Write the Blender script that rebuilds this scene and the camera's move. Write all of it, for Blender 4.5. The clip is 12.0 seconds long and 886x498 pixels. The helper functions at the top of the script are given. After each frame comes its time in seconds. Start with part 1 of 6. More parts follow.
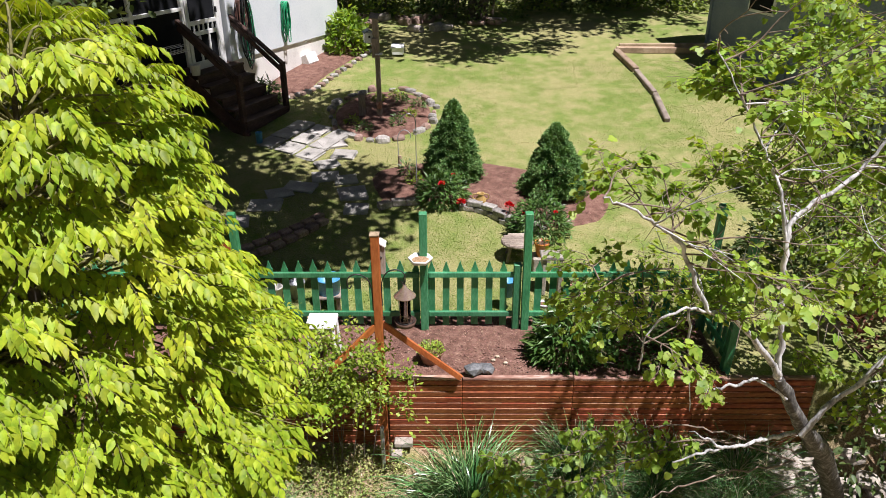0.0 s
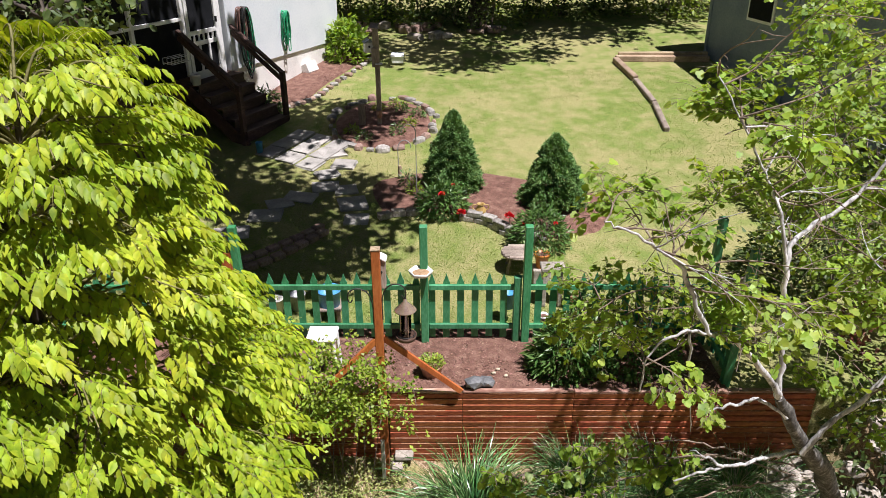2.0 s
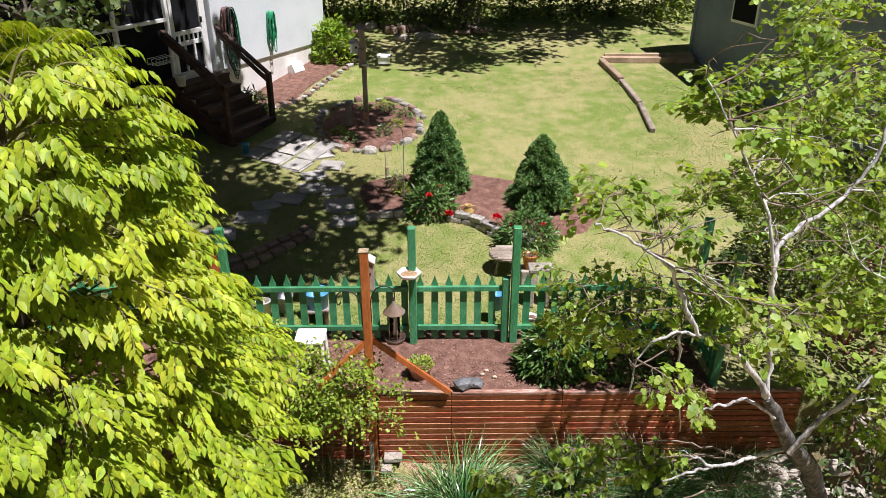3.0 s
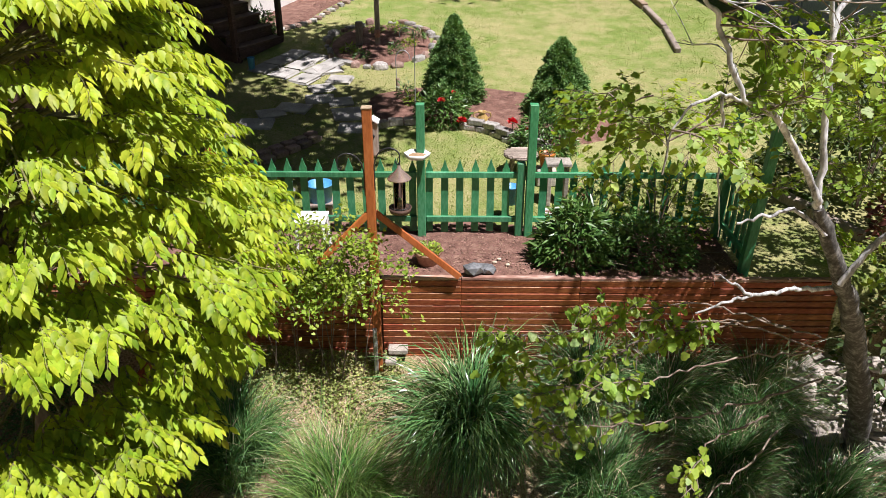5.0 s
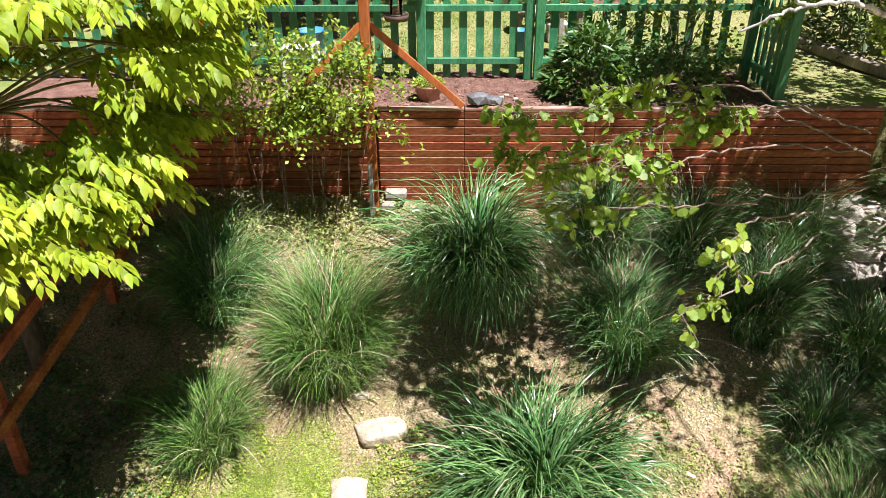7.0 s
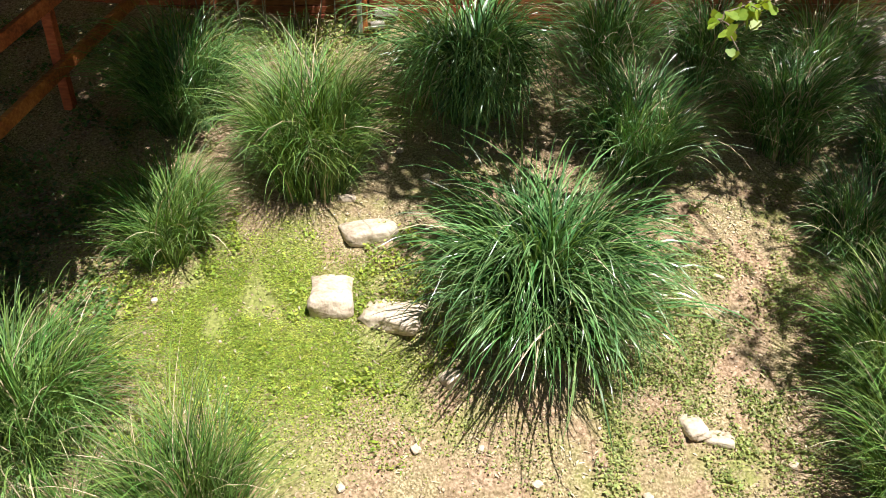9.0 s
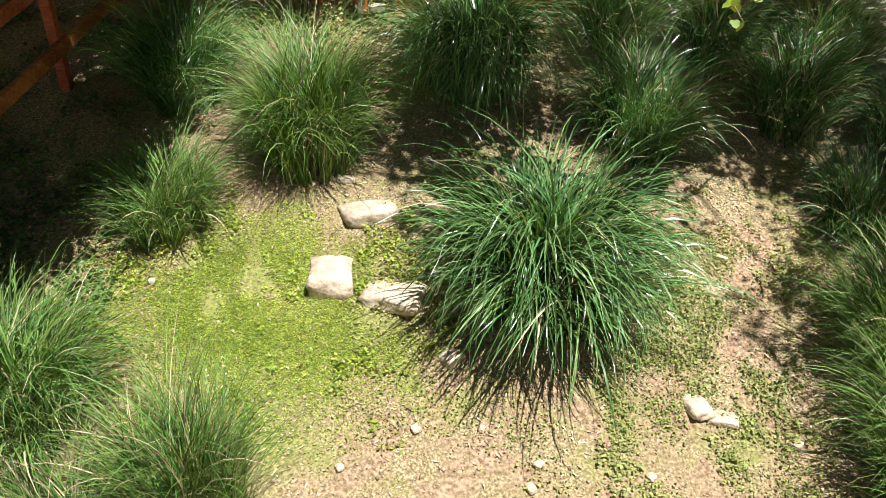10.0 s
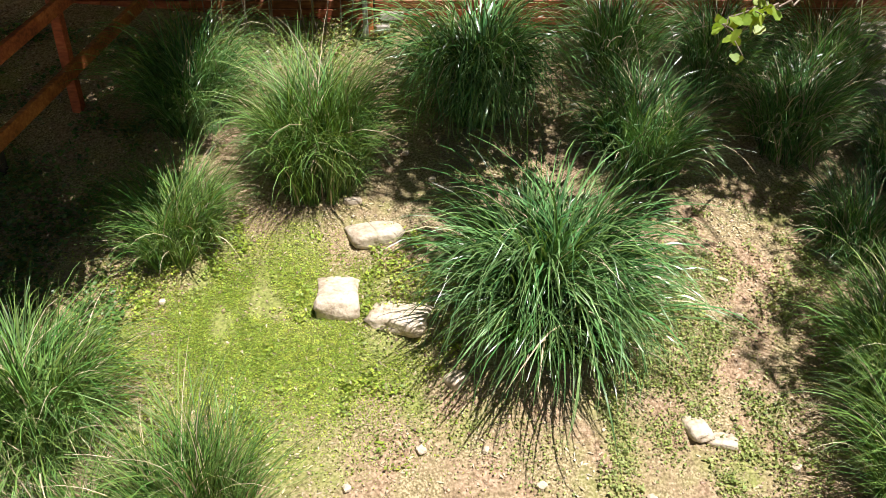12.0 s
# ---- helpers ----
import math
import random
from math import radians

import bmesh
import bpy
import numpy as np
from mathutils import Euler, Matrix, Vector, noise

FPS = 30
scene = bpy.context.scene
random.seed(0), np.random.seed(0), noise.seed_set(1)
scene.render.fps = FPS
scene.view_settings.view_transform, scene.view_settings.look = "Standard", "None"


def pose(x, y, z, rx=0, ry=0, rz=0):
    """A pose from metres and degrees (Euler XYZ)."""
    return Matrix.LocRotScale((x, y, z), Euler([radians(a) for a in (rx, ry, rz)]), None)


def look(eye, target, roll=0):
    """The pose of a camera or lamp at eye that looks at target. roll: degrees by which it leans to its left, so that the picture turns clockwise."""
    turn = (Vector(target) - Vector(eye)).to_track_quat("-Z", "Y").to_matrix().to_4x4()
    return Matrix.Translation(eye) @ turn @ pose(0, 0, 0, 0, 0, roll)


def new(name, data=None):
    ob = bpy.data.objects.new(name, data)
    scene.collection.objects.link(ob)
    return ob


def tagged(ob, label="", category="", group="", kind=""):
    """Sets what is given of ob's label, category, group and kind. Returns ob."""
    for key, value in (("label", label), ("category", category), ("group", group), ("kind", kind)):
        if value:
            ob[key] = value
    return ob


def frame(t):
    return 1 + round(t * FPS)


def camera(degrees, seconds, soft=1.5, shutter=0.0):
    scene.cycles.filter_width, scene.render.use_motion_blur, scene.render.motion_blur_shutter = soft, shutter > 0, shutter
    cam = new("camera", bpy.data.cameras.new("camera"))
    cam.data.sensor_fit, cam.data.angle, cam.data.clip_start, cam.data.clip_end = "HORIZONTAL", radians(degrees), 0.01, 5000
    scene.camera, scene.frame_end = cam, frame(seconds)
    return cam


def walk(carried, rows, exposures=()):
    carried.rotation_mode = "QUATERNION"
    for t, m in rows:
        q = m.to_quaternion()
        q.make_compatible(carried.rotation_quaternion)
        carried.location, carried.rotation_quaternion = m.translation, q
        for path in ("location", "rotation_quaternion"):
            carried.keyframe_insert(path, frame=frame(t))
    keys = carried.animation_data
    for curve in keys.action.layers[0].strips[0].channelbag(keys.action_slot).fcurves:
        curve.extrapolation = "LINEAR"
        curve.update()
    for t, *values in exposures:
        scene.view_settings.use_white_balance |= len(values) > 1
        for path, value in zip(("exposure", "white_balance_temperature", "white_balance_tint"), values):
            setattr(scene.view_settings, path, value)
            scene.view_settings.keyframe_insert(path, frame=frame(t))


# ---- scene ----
cam = camera(62.1, 12.0, soft=0.6)
PATH = [
    (0, (0.098, 0.253, 4.68), (0.074, 2.049, 3.801), -0.4),
    (0.5, (0.094, 0.256, 4.694), (0.073, 2.053, 3.816), -0.4),
    (1, (0.099, 0.262, 4.703), (0.077, 2.059, 3.826), -0.4),
    (1.5, (0.092, 0.268, 4.741), (0.071, 2.067, 3.867), -0.4),
    (2, (0.086, 0.285, 4.776), (0.064, 2.086, 3.906), -0.4),
    (2.5, (0.073, 0.283, 4.814), (0.065, 2.085, 3.947), -0.2),
    (2.7, (0.063, 0.294, 4.819), (0.082, 2.096, 3.951), -0.1),
    (4.3, (0.077, 0.289, 4.117), (0.05, 2.082, 3.23), -0.1),
    (4.5, (0.092, 0.297, 3.979), (0.063, 2.086, 3.085), -0.2),
    (5, (0.128, 0.297, 3.572), (0.1, 2.08, 2.668), -0.1),
    (5.5, (0.155, 0.311, 3.161), (0.126, 2.088, 2.244), -0.1),
    (6, (0.165, 0.299, 2.786), (0.132, 2.071, 1.858), -0.2),
    (6.5, (0.129, 0.279, 2.412), (0.1, 2.047, 1.478), -0.1),
    (7, (0.174, 0.242, 2.091), (0.127, 1.998, 1.135), -0.5),
    (7.2, (0.103, 0.19, 1.949), (0.078, 1.945, 0.99), -0.2),
    (8.8, (0.125, 0.078, 0.56), (0.102, 1.842, -0.383), -0.2),
    (9, (0.145, 0.067, 0.434), (0.117, 1.83, -0.51), -0.3),
    (9.5, (0.163, 0.049, 0.259), (0.131, 1.81, -0.688), -0.5),
    (10, (0.149, 0.055, 0.304), (0.118, 1.817, -0.642), -0.4),
    (10.5, (0.109, 0.057, 0.393), (0.082, 1.819, -0.553), -0.2),
    (11, (0.092, 0.047, 0.442), (0.065, 1.809, -0.504), -0.2),
    (11.5, (0.106, 0.038, 0.467), (0.075, 1.8, -0.479), -0.2),
    (12, (0.13, 0.038, 0.454), (0.094, 1.803, -0.486), -0.3),
]
walk(cam, [(t, look(eye, target, roll)) for t, eye, target, roll in PATH], exposures=[(0.0, 0.66, 6100, 19), (4.5, 0.72, 6100, 19), (5.5, 0.86, 6100, 18), (7.0, 1.16, 6050, 18), (9.0, 1.0, 6250, 14), (12.0, 0.95, 6250, 15)])

# ---- world and sun ----
SUN_FROM = Vector((0.50, -0.38, 1.55)).normalized()
world = bpy.data.worlds.new("sky")
scene.world = world
world.use_nodes = True
wn = world.node_tree.nodes
sky = wn.new("ShaderNodeTexSky")
sky.sky_type = "NISHITA"
sky.sun_disc = False
sky.sun_elevation = math.asin(SUN_FROM.z)
sky.sun_rotation = math.atan2(SUN_FROM.x, SUN_FROM.y)
wn["Background"].inputs["Strength"].default_value = 0.0135
world.node_tree.links.new(sky.outputs["Color"], wn["Background"].inputs["Color"])
sun_data = bpy.data.lights.new("sun", "SUN")
sun_data.energy = 5.0
sun_data.angle = radians(0.53)
sun_data.color = (1.0, 0.955, 0.89)
sun = new("sun", sun_data)
sun.matrix_world = look(SUN_FROM * 40, (0, 0, 0))

# ---- materials ----
MATS = {}


def material(name, colors, rough=0.8, scale=6.0, fine=60.0, bump=0.3, metal=0.0, leaf=0.0, island=0.0, stretch=(1, 1, 1), spec=0.5, per_object=0.0, bump_scale=None, detail=4.0, dist=0.01, trans=None):
    """Colour by two scales of noise between the given colours; leaf: share of light let through; island: spread of value per piece."""
    if name in MATS:
        return MATS[name]
    m = bpy.data.materials.new(name)
    MATS[name] = m
    m.use_nodes = True
    nt = m.node_tree
    n, l = nt.nodes, nt.links
    bsdf = n["Principled BSDF"]
    out = n["Material Output"]
    tc = n.new("ShaderNodeTexCoord")
    mp = n.new("ShaderNodeMapping")
    mp.inputs["Scale"].default_value = stretch
    l.new(tc.outputs["Object"], mp.inputs["Vector"])
    big = n.new("ShaderNodeTexNoise")
    big.inputs["Scale"].default_value = scale
    big.inputs["Detail"].default_value = detail
    small = n.new("ShaderNodeTexNoise")
    small.inputs["Scale"].default_value = fine
    small.inputs["Detail"].default_value = 3.0
    for t in (big, small):
        l.new(mp.outputs["Vector"], t.inputs["Vector"])
    mix = n.new("ShaderNodeMath")
    mix.operation = "MULTIPLY_ADD"
    l.new(small.outputs["Fac"], mix.inputs[0])
    mix.inputs[1].default_value = 0.45
    half = n.new("ShaderNodeMath")
    half.operation = "MULTIPLY"
    half.inputs[1].default_value = 0.55
    l.new(big.outputs["Fac"], half.inputs[0])
    l.new(half.outputs[0], mix.inputs[2])
    ramp = n.new("ShaderNodeValToRGB")
    while len(ramp.color_ramp.elements) < len(colors):
        ramp.color_ramp.elements.new(0.5)
    for k, c in enumerate(colors):
        e = ramp.color_ramp.elements[k]
        e.position = 0.34 + 0.32 * k / max(1, len(colors) - 1)
        e.color = (*c, 1)
    l.new(mix.outputs[0], ramp.inputs["Fac"])
    col = ramp.outputs["Color"]
    spread = island or per_object
    if spread:
        rnd = n.new("ShaderNodeNewGeometry").outputs["Random Per Island"] if island else n.new("ShaderNodeObjectInfo").outputs["Random"]
        mr = n.new("ShaderNodeMapRange")
        mr.inputs["To Min"].default_value = 1 - spread
        mr.inputs["To Max"].default_value = 1 + spread
        l.new(rnd, mr.inputs["Value"])
        hsv = n.new("ShaderNodeHueSaturation")
        l.new(mr.outputs["Result"], hsv.inputs["Value"])
        l.new(col, hsv.inputs["Color"])
        mh = n.new("ShaderNodeMapRange")
        mh.inputs["To Min"].default_value = 0.5 - spread * 0.05
        mh.inputs["To Max"].default_value = 0.5 + spread * 0.05
        sw = n.new("ShaderNodeMath")
        sw.operation = "MULTIPLY"
        sw.inputs[1].default_value = 7.31
        fr = n.new("ShaderNodeMath")
        fr.operation = "FRACT"
        l.new(rnd, sw.inputs[0])
        l.new(sw.outputs[0], fr.inputs[0])
        l.new(fr.outputs[0], mh.inputs["Value"])
        l.new(mh.outputs["Result"], hsv.inputs["Hue"])
        col = hsv.outputs["Color"]
    l.new(col, bsdf.inputs["Base Color"])
    bsdf.inputs["Roughness"].default_value = rough
    bsdf.inputs["Metallic"].default_value = metal
    bsdf.inputs["Specular IOR Level"].default_value = spec
    if bump:
        bp = n.new("ShaderNodeBump")
        bp.inputs["Strength"].default_value = bump
        bp.inputs["Distance"].default_value = dist
        src = mix.outputs[0]
        if bump_scale:
            extra = n.new("ShaderNodeTexNoise")
            extra.inputs["Scale"].default_value = bump_scale
            extra.inputs["Detail"].default_value = 5.0
            l.new(mp.outputs["Vector"], extra.inputs["Vector"])
            src = extra.outputs["Fac"]
        l.new(src, bp.inputs["Height"])
        l.new(bp.outputs["Normal"], bsdf.inputs["Normal"])
    if leaf:
        tr = n.new("ShaderNodeBsdfTranslucent")
        tint = n.new("ShaderNodeMixRGB")
        tint.blend_type = "MULTIPLY"
        tint.inputs["Fac"].default_value = 1.0
        tint.inputs["Color2"].default_value = (*(trans or (1.5, 1.35, 0.5)), 1)
        l.new(col, tint.inputs["Color1"])
        l.new(tint.outputs["Color"], tr.inputs["Color"])
        ms = n.new("ShaderNodeMixShader")
        ms.inputs["Fac"].default_value = leaf
        l.new(bsdf.outputs[0], ms.inputs[1])
        l.new(tr.outputs[0], ms.inputs[2])
        l.new(ms.outputs[0], out.inputs["Surface"])
    return m


def glass(name, tint=(1, 1, 1), rough=0.02):
    """Thin clear plastic: mostly see-through, with a gloss that grows at grazing angles."""
    m = bpy.data.materials.new(name)
    m.use_nodes = True
    n, l = m.node_tree.nodes, m.node_tree.links
    see = n.new("ShaderNodeBsdfTransparent")
    see.inputs["Color"].default_value = (*tint, 1)
    gloss = n.new("ShaderNodeBsdfGlossy")
    gloss.inputs["Roughness"].default_value = rough
    fres = n.new("ShaderNodeFresnel")
    fres.inputs["IOR"].default_value = 1.45
    mix = n.new("ShaderNodeMixShader")
    l.new(fres.outputs[0], mix.inputs["Fac"])
    l.new(see.outputs[0], mix.inputs[1])
    l.new(gloss.outputs[0], mix.inputs[2])
    l.new(mix.outputs[0], n["Material Output"].inputs["Surface"])
    return m


M_YLEAF = material("young_leaf", [(0.15, 0.25, 0.012), (0.31, 0.41, 0.022), (0.45, 0.51, 0.042)], 0.5, 1.6, 25, 0.15, leaf=0.33, island=0.28, spec=0.3)
M_GLEAF = material("lobed_leaf", [(0.15, 0.25, 0.025), (0.25, 0.38, 0.045), (0.38, 0.48, 0.08)], 0.5, 2.0, 25, 0.15, leaf=0.42, island=0.3)
M_SLEAF = material("small_leaf", [(0.13, 0.22, 0.02), (0.24, 0.345, 0.032), (0.35, 0.43, 0.06)], 0.5, 3.0, 30, 0.1, leaf=0.3, island=0.3)
M_DLEAF = material("dark_leaf", [(0.04, 0.095, 0.02), (0.085, 0.17, 0.036), (0.15, 0.25, 0.07)], 0.35, 3.0, 30, 0.1, leaf=0.18, island=0.35)
M_NEEDLE = material("spruce_needle", [(0.07, 0.155, 0.045), (0.14, 0.26, 0.08), (0.23, 0.37, 0.12)], 0.75, 5.0, 40, 0.1, leaf=0.12, island=0.35, spec=0.2)
M_FAR = material("far_leaf", [(0.03, 0.055, 0.012), (0.07, 0.11, 0.022), (0.13, 0.18, 0.035)], 0.55, 0.8, 10, 0.1, leaf=0.25, island=0.4)
M_RLEAF = material("red_leaf", [(0.06, 0.015, 0.012), (0.13, 0.04, 0.025), (0.2, 0.08, 0.04)], 0.5, 2.0, 20, 0.1, leaf=0.25, island=0.35)
M_BLADE = material("grass_blade", [(0.045, 0.12, 0.034), (0.11, 0.225, 0.07), (0.25, 0.39, 0.17)], 0.27, 2.5, 30, 0.0, leaf=0.2, island=0.6)
M_BLADE2 = material("grey_grass_blade", [(0.05, 0.125, 0.022), (0.12, 0.22, 0.045), (0.22, 0.33, 0.10)], 0.5, 2.5, 30, 0.0, leaf=0.2, island=0.6, spec=0.35)
M_STRAW = material("dry_straw", [(0.31, 0.245, 0.135), (0.45, 0.375, 0.23), (0.60, 0.53, 0.37)], 0.8, 4, 40, 0.0, island=0.4)
M_WEED = material("weed_leaf", [(0.15, 0.20, 0.045), (0.25, 0.30, 0.08), (0.37, 0.40, 0.15)], 0.6, 1.6, 20, 0.0, leaf=0.2, island=0.45)
M_LITTER = material("leaf_litter", [(0.20, 0.145, 0.085), (0.37, 0.28, 0.175), (0.58, 0.48, 0.34)], 0.85, 4, 40, 0.1, island=0.6)
M_CLOD = material("soil_clod", [(0.24, 0.16, 0.10), (0.40, 0.29, 0.19), (0.60, 0.48, 0.35)], 0.95, 6, 50, 0.3, island=0.4)
M_TURF = material("turf_blade", [(0.12, 0.19, 0.035), (0.185, 0.25, 0.055), (0.29, 0.325, 0.11)], 0.7, 0.9, 9, 0.0, leaf=0.25, island=0.2, spec=0.25)
M_DEADTURF = material("dead_turf_blade", [(0.23, 0.22, 0.085), (0.31, 0.29, 0.125), (0.41, 0.375, 0.19)], 0.8, 0.9, 9, 0.0, leaf=0.2, island=0.2, spec=0.2)
M_CLOVER = material("clover_leaf", [(0.17, 0.26, 0.028), (0.28, 0.37, 0.05), (0.42, 0.48, 0.10)], 0.5, 1.6, 20, 0.0, leaf=0.3, island=0.5)
M_BARK_L = material("pale_bark", [(0.10, 0.098, 0.092), (0.44, 0.435, 0.42), (0.78, 0.775, 0.76)], 0.9, 16, 60, 0.7, stretch=(1, 1, 0.35))
M_BARK_D = material("dark_bark", [(0.035, 0.028, 0.022), (0.08, 0.065, 0.05), (0.15, 0.125, 0.10)], 0.95, 6, 40, 0.9, stretch=(1, 1, 0.25))
M_BARK_M = material("grey_bark", [(0.03, 0.027, 0.023), (0.085, 0.08, 0.07), (0.27, 0.26, 0.24)], 0.95, 16, 60, 0.8, stretch=(1, 1, 0.7), dist=0.008)
M_TWIG = material("twig_bark", [(0.10, 0.07, 0.05), (0.2, 0.15, 0.11), (0.33, 0.28, 0.23)], 0.9, 10, 60, 0.4)
M_YTWIG = material("young_twig", [(0.09, 0.085, 0.03), (0.16, 0.15, 0.05), (0.25, 0.23, 0.09)], 0.8, 10, 60, 0.3)
M_GREEN = material("green_paint", [(0.024, 0.15, 0.06), (0.045, 0.235, 0.10), (0.10, 0.34, 0.17)], 0.5, 5, 55, 0.25, per_object=0.18, stretch=(1, 1, 0.3))
M_STAIN = material("red_stain", [(0.12, 0.029, 0.009), (0.28, 0.075, 0.021), (0.45, 0.155, 0.05)], 0.65, 6, 50, 0.35, per_object=0.2, stretch=(0.3, 1, 1))
M_ORANGE = material("orange_stain", [(0.28, 0.07, 0.015), (0.42, 0.115, 0.025), (0.52, 0.17, 0.045)], 0.6, 6, 60, 0.3, per_object=0.1, stretch=(1, 1, 0.25))
M_CAP = material("worn_cap", [(0.17, 0.075, 0.05), (0.33, 0.19, 0.14), (0.52, 0.41, 0.34)], 0.8, 5, 40, 0.4, per_object=0.2, stretch=(0.3, 1, 1))
M_EDGE = material("worn_board_edge", [(0.22, 0.09, 0.045), (0.38, 0.18, 0.10), (0.56, 0.34, 0.22)], 0.85, 5, 40, 0.3, per_object=0.2)
M_MULCH = material("mulch", [(0.085, 0.04, 0.027), (0.165, 0.082, 0.058), (0.27, 0.155, 0.115)], 0.95, 9, 75, 0.9, dist=0.03)
M_CHIP = material("mulch_chip", [(0.11, 0.052, 0.036), (0.2, 0.105, 0.077), (0.34, 0.22, 0.165)], 0.9, 12, 60, 0.2, island=0.45)
M_STONE = material("garden_stone", [(0.20, 0.17, 0.14), (0.36, 0.32, 0.27), (0.55, 0.50, 0.43)], 0.85, 5, 35, 0.6, per_object=0.2)
M_PALE = material("pale_sandstone", [(0.33, 0.25, 0.165), (0.55, 0.46, 0.335), (0.72, 0.63, 0.49)], 0.85, 7, 40, 0.8, per_object=0.1, dist=0.02)
M_GREYROCK = material("grey_rock", [(0.16, 0.15, 0.13), (0.32, 0.30, 0.27), (0.50, 0.48, 0.44)], 0.85, 4, 30, 0.7, per_object=0.25, dist=0.02)
M_SLAB = material("path_slab", [(0.22, 0.21, 0.19), (0.34, 0.32, 0.29), (0.46, 0.44, 0.40)], 0.85, 3, 40, 0.4, per_object=0.15)
M_SLATE = material("slate", [(0.06, 0.065, 0.07), (0.13, 0.135, 0.14), (0.22, 0.225, 0.23)], 0.7, 8, 40, 0.5)
M_BRICK = material("edging_brick", [(0.16, 0.10, 0.075), (0.28, 0.19, 0.145), (0.40, 0.30, 0.24)], 0.9, 6, 50, 0.5, per_object=0.25)
M_WHITE = material("white_paint", [(0.70, 0.70, 0.68), (0.80, 0.80, 0.78), (0.86, 0.86, 0.84)], 0.5, 3, 40, 0.08)
M_SIDING = material("white_siding", [(0.60, 0.64, 0.67), (0.68, 0.72, 0.75), (0.74, 0.77, 0.79)], 0.55, 1.5, 30, 0.05)
M_SHED = material("shed_siding", [(0.14, 0.18, 0.235), (0.19, 0.235, 0.30), (0.24, 0.285, 0.35)], 0.6, 1.5, 30, 0.1)
M_CONC = material("painted_block", [(0.62, 0.60, 0.56), (0.75, 0.73, 0.68), (0.82, 0.80, 0.76)], 0.85, 3, 40, 0.3)
# opaque near-black: the unlit inside behind screens and pane, put into their colour
M_UNLIT_INSIDE = material("unlit_inside", [(0.010, 0.011, 0.012), (0.015, 0.016, 0.018), (0.022, 0.023, 0.026)], 0.9, 4, 60, 0.05, spec=0.05)
M_DECK = material("dark_deck_wood", [(0.035, 0.018, 0.012), (0.07, 0.037, 0.026), (0.125, 0.072, 0.052)], 0.75, 5, 50, 0.3, per_object=0.2, stretch=(0.3, 1, 1))
M_GREYWOOD = material("weathered_wood", [(0.14, 0.11, 0.085), (0.26, 0.21, 0.17), (0.40, 0.34, 0.28)], 0.9, 5, 50, 0.5, per_object=0.2, stretch=(1, 1, 0.25))
M_TIMBER = material("landscape_timber", [(0.16, 0.11, 0.07), (0.34, 0.25, 0.16), (0.52, 0.42, 0.30)], 0.9, 4, 45, 0.5, per_object=0.25)
M_METAL = material("coppery_steel", [(0.46, 0.31, 0.24), (0.62, 0.45, 0.37), (0.74, 0.60, 0.52)], 0.25, 8, 80, 0.05, metal=0.7)
M_GALV = material("galvanised", [(0.35, 0.36, 0.37), (0.48, 0.49, 0.50), (0.58, 0.59, 0.60)], 0.5, 10, 60, 0.1, metal=0.6)
M_BLACK = material("black_iron", [(0.012, 0.012, 0.012), (0.02, 0.02, 0.02), (0.035, 0.033, 0.03)], 0.5, 10, 60, 0.1)
M_TERRA = material("terracotta", [(0.26, 0.13, 0.08), (0.38, 0.21, 0.14), (0.48, 0.32, 0.23)], 0.85, 8, 50, 0.3)
M_OCHRE = material("ochre_glaze", [(0.28, 0.17, 0.05), (0.42, 0.28, 0.09), (0.54, 0.40, 0.16)], 0.45, 9, 50, 0.2)
M_PUMPKIN = material("orange_ceramic", [(0.40, 0.12, 0.02), (0.55, 0.20, 0.035), (0.62, 0.28, 0.06)], 0.4, 9, 50, 0.1)
M_RED = material("red_petal", [(0.40, 0.004, 0.012), (0.60, 0.008, 0.02), (0.72, 0.02, 0.03)], 0.5, 8, 40, 0.05, leaf=0.2, island=0.2, trans=(1.2, 0.6, 0.6))
M_SEED = material("bird_seed", [(0.16, 0.08, 0.04), (0.30, 0.19, 0.10), (0.45, 0.33, 0.2)], 0.9, 40, 200, 0.5)
M_BLUE = material("blue_plastic", [(0.05, 0.22, 0.42), (0.08, 0.30, 0.52), (0.12, 0.38, 0.60)], 0.4, 6, 40, 0.05)
M_HOSE = material("green_hose", [(0.01, 0.20, 0.08), (0.02, 0.30, 0.13), (0.04, 0.38, 0.18)], 0.4, 6, 40, 0.05)
M_RUBBER = material("brown_cable", [(0.05, 0.03, 0.025), (0.12, 0.06, 0.045), (0.2, 0.1, 0.08)], 0.6, 6, 40, 0.05)
M_ROOF = material("roof_shingle", [(0.06, 0.06, 0.06), (0.11, 0.105, 0.10), (0.17, 0.16, 0.15)], 0.9, 3, 40, 0.5)
M_GLASS = glass("clear_tube", (0.95, 0.97, 0.95))


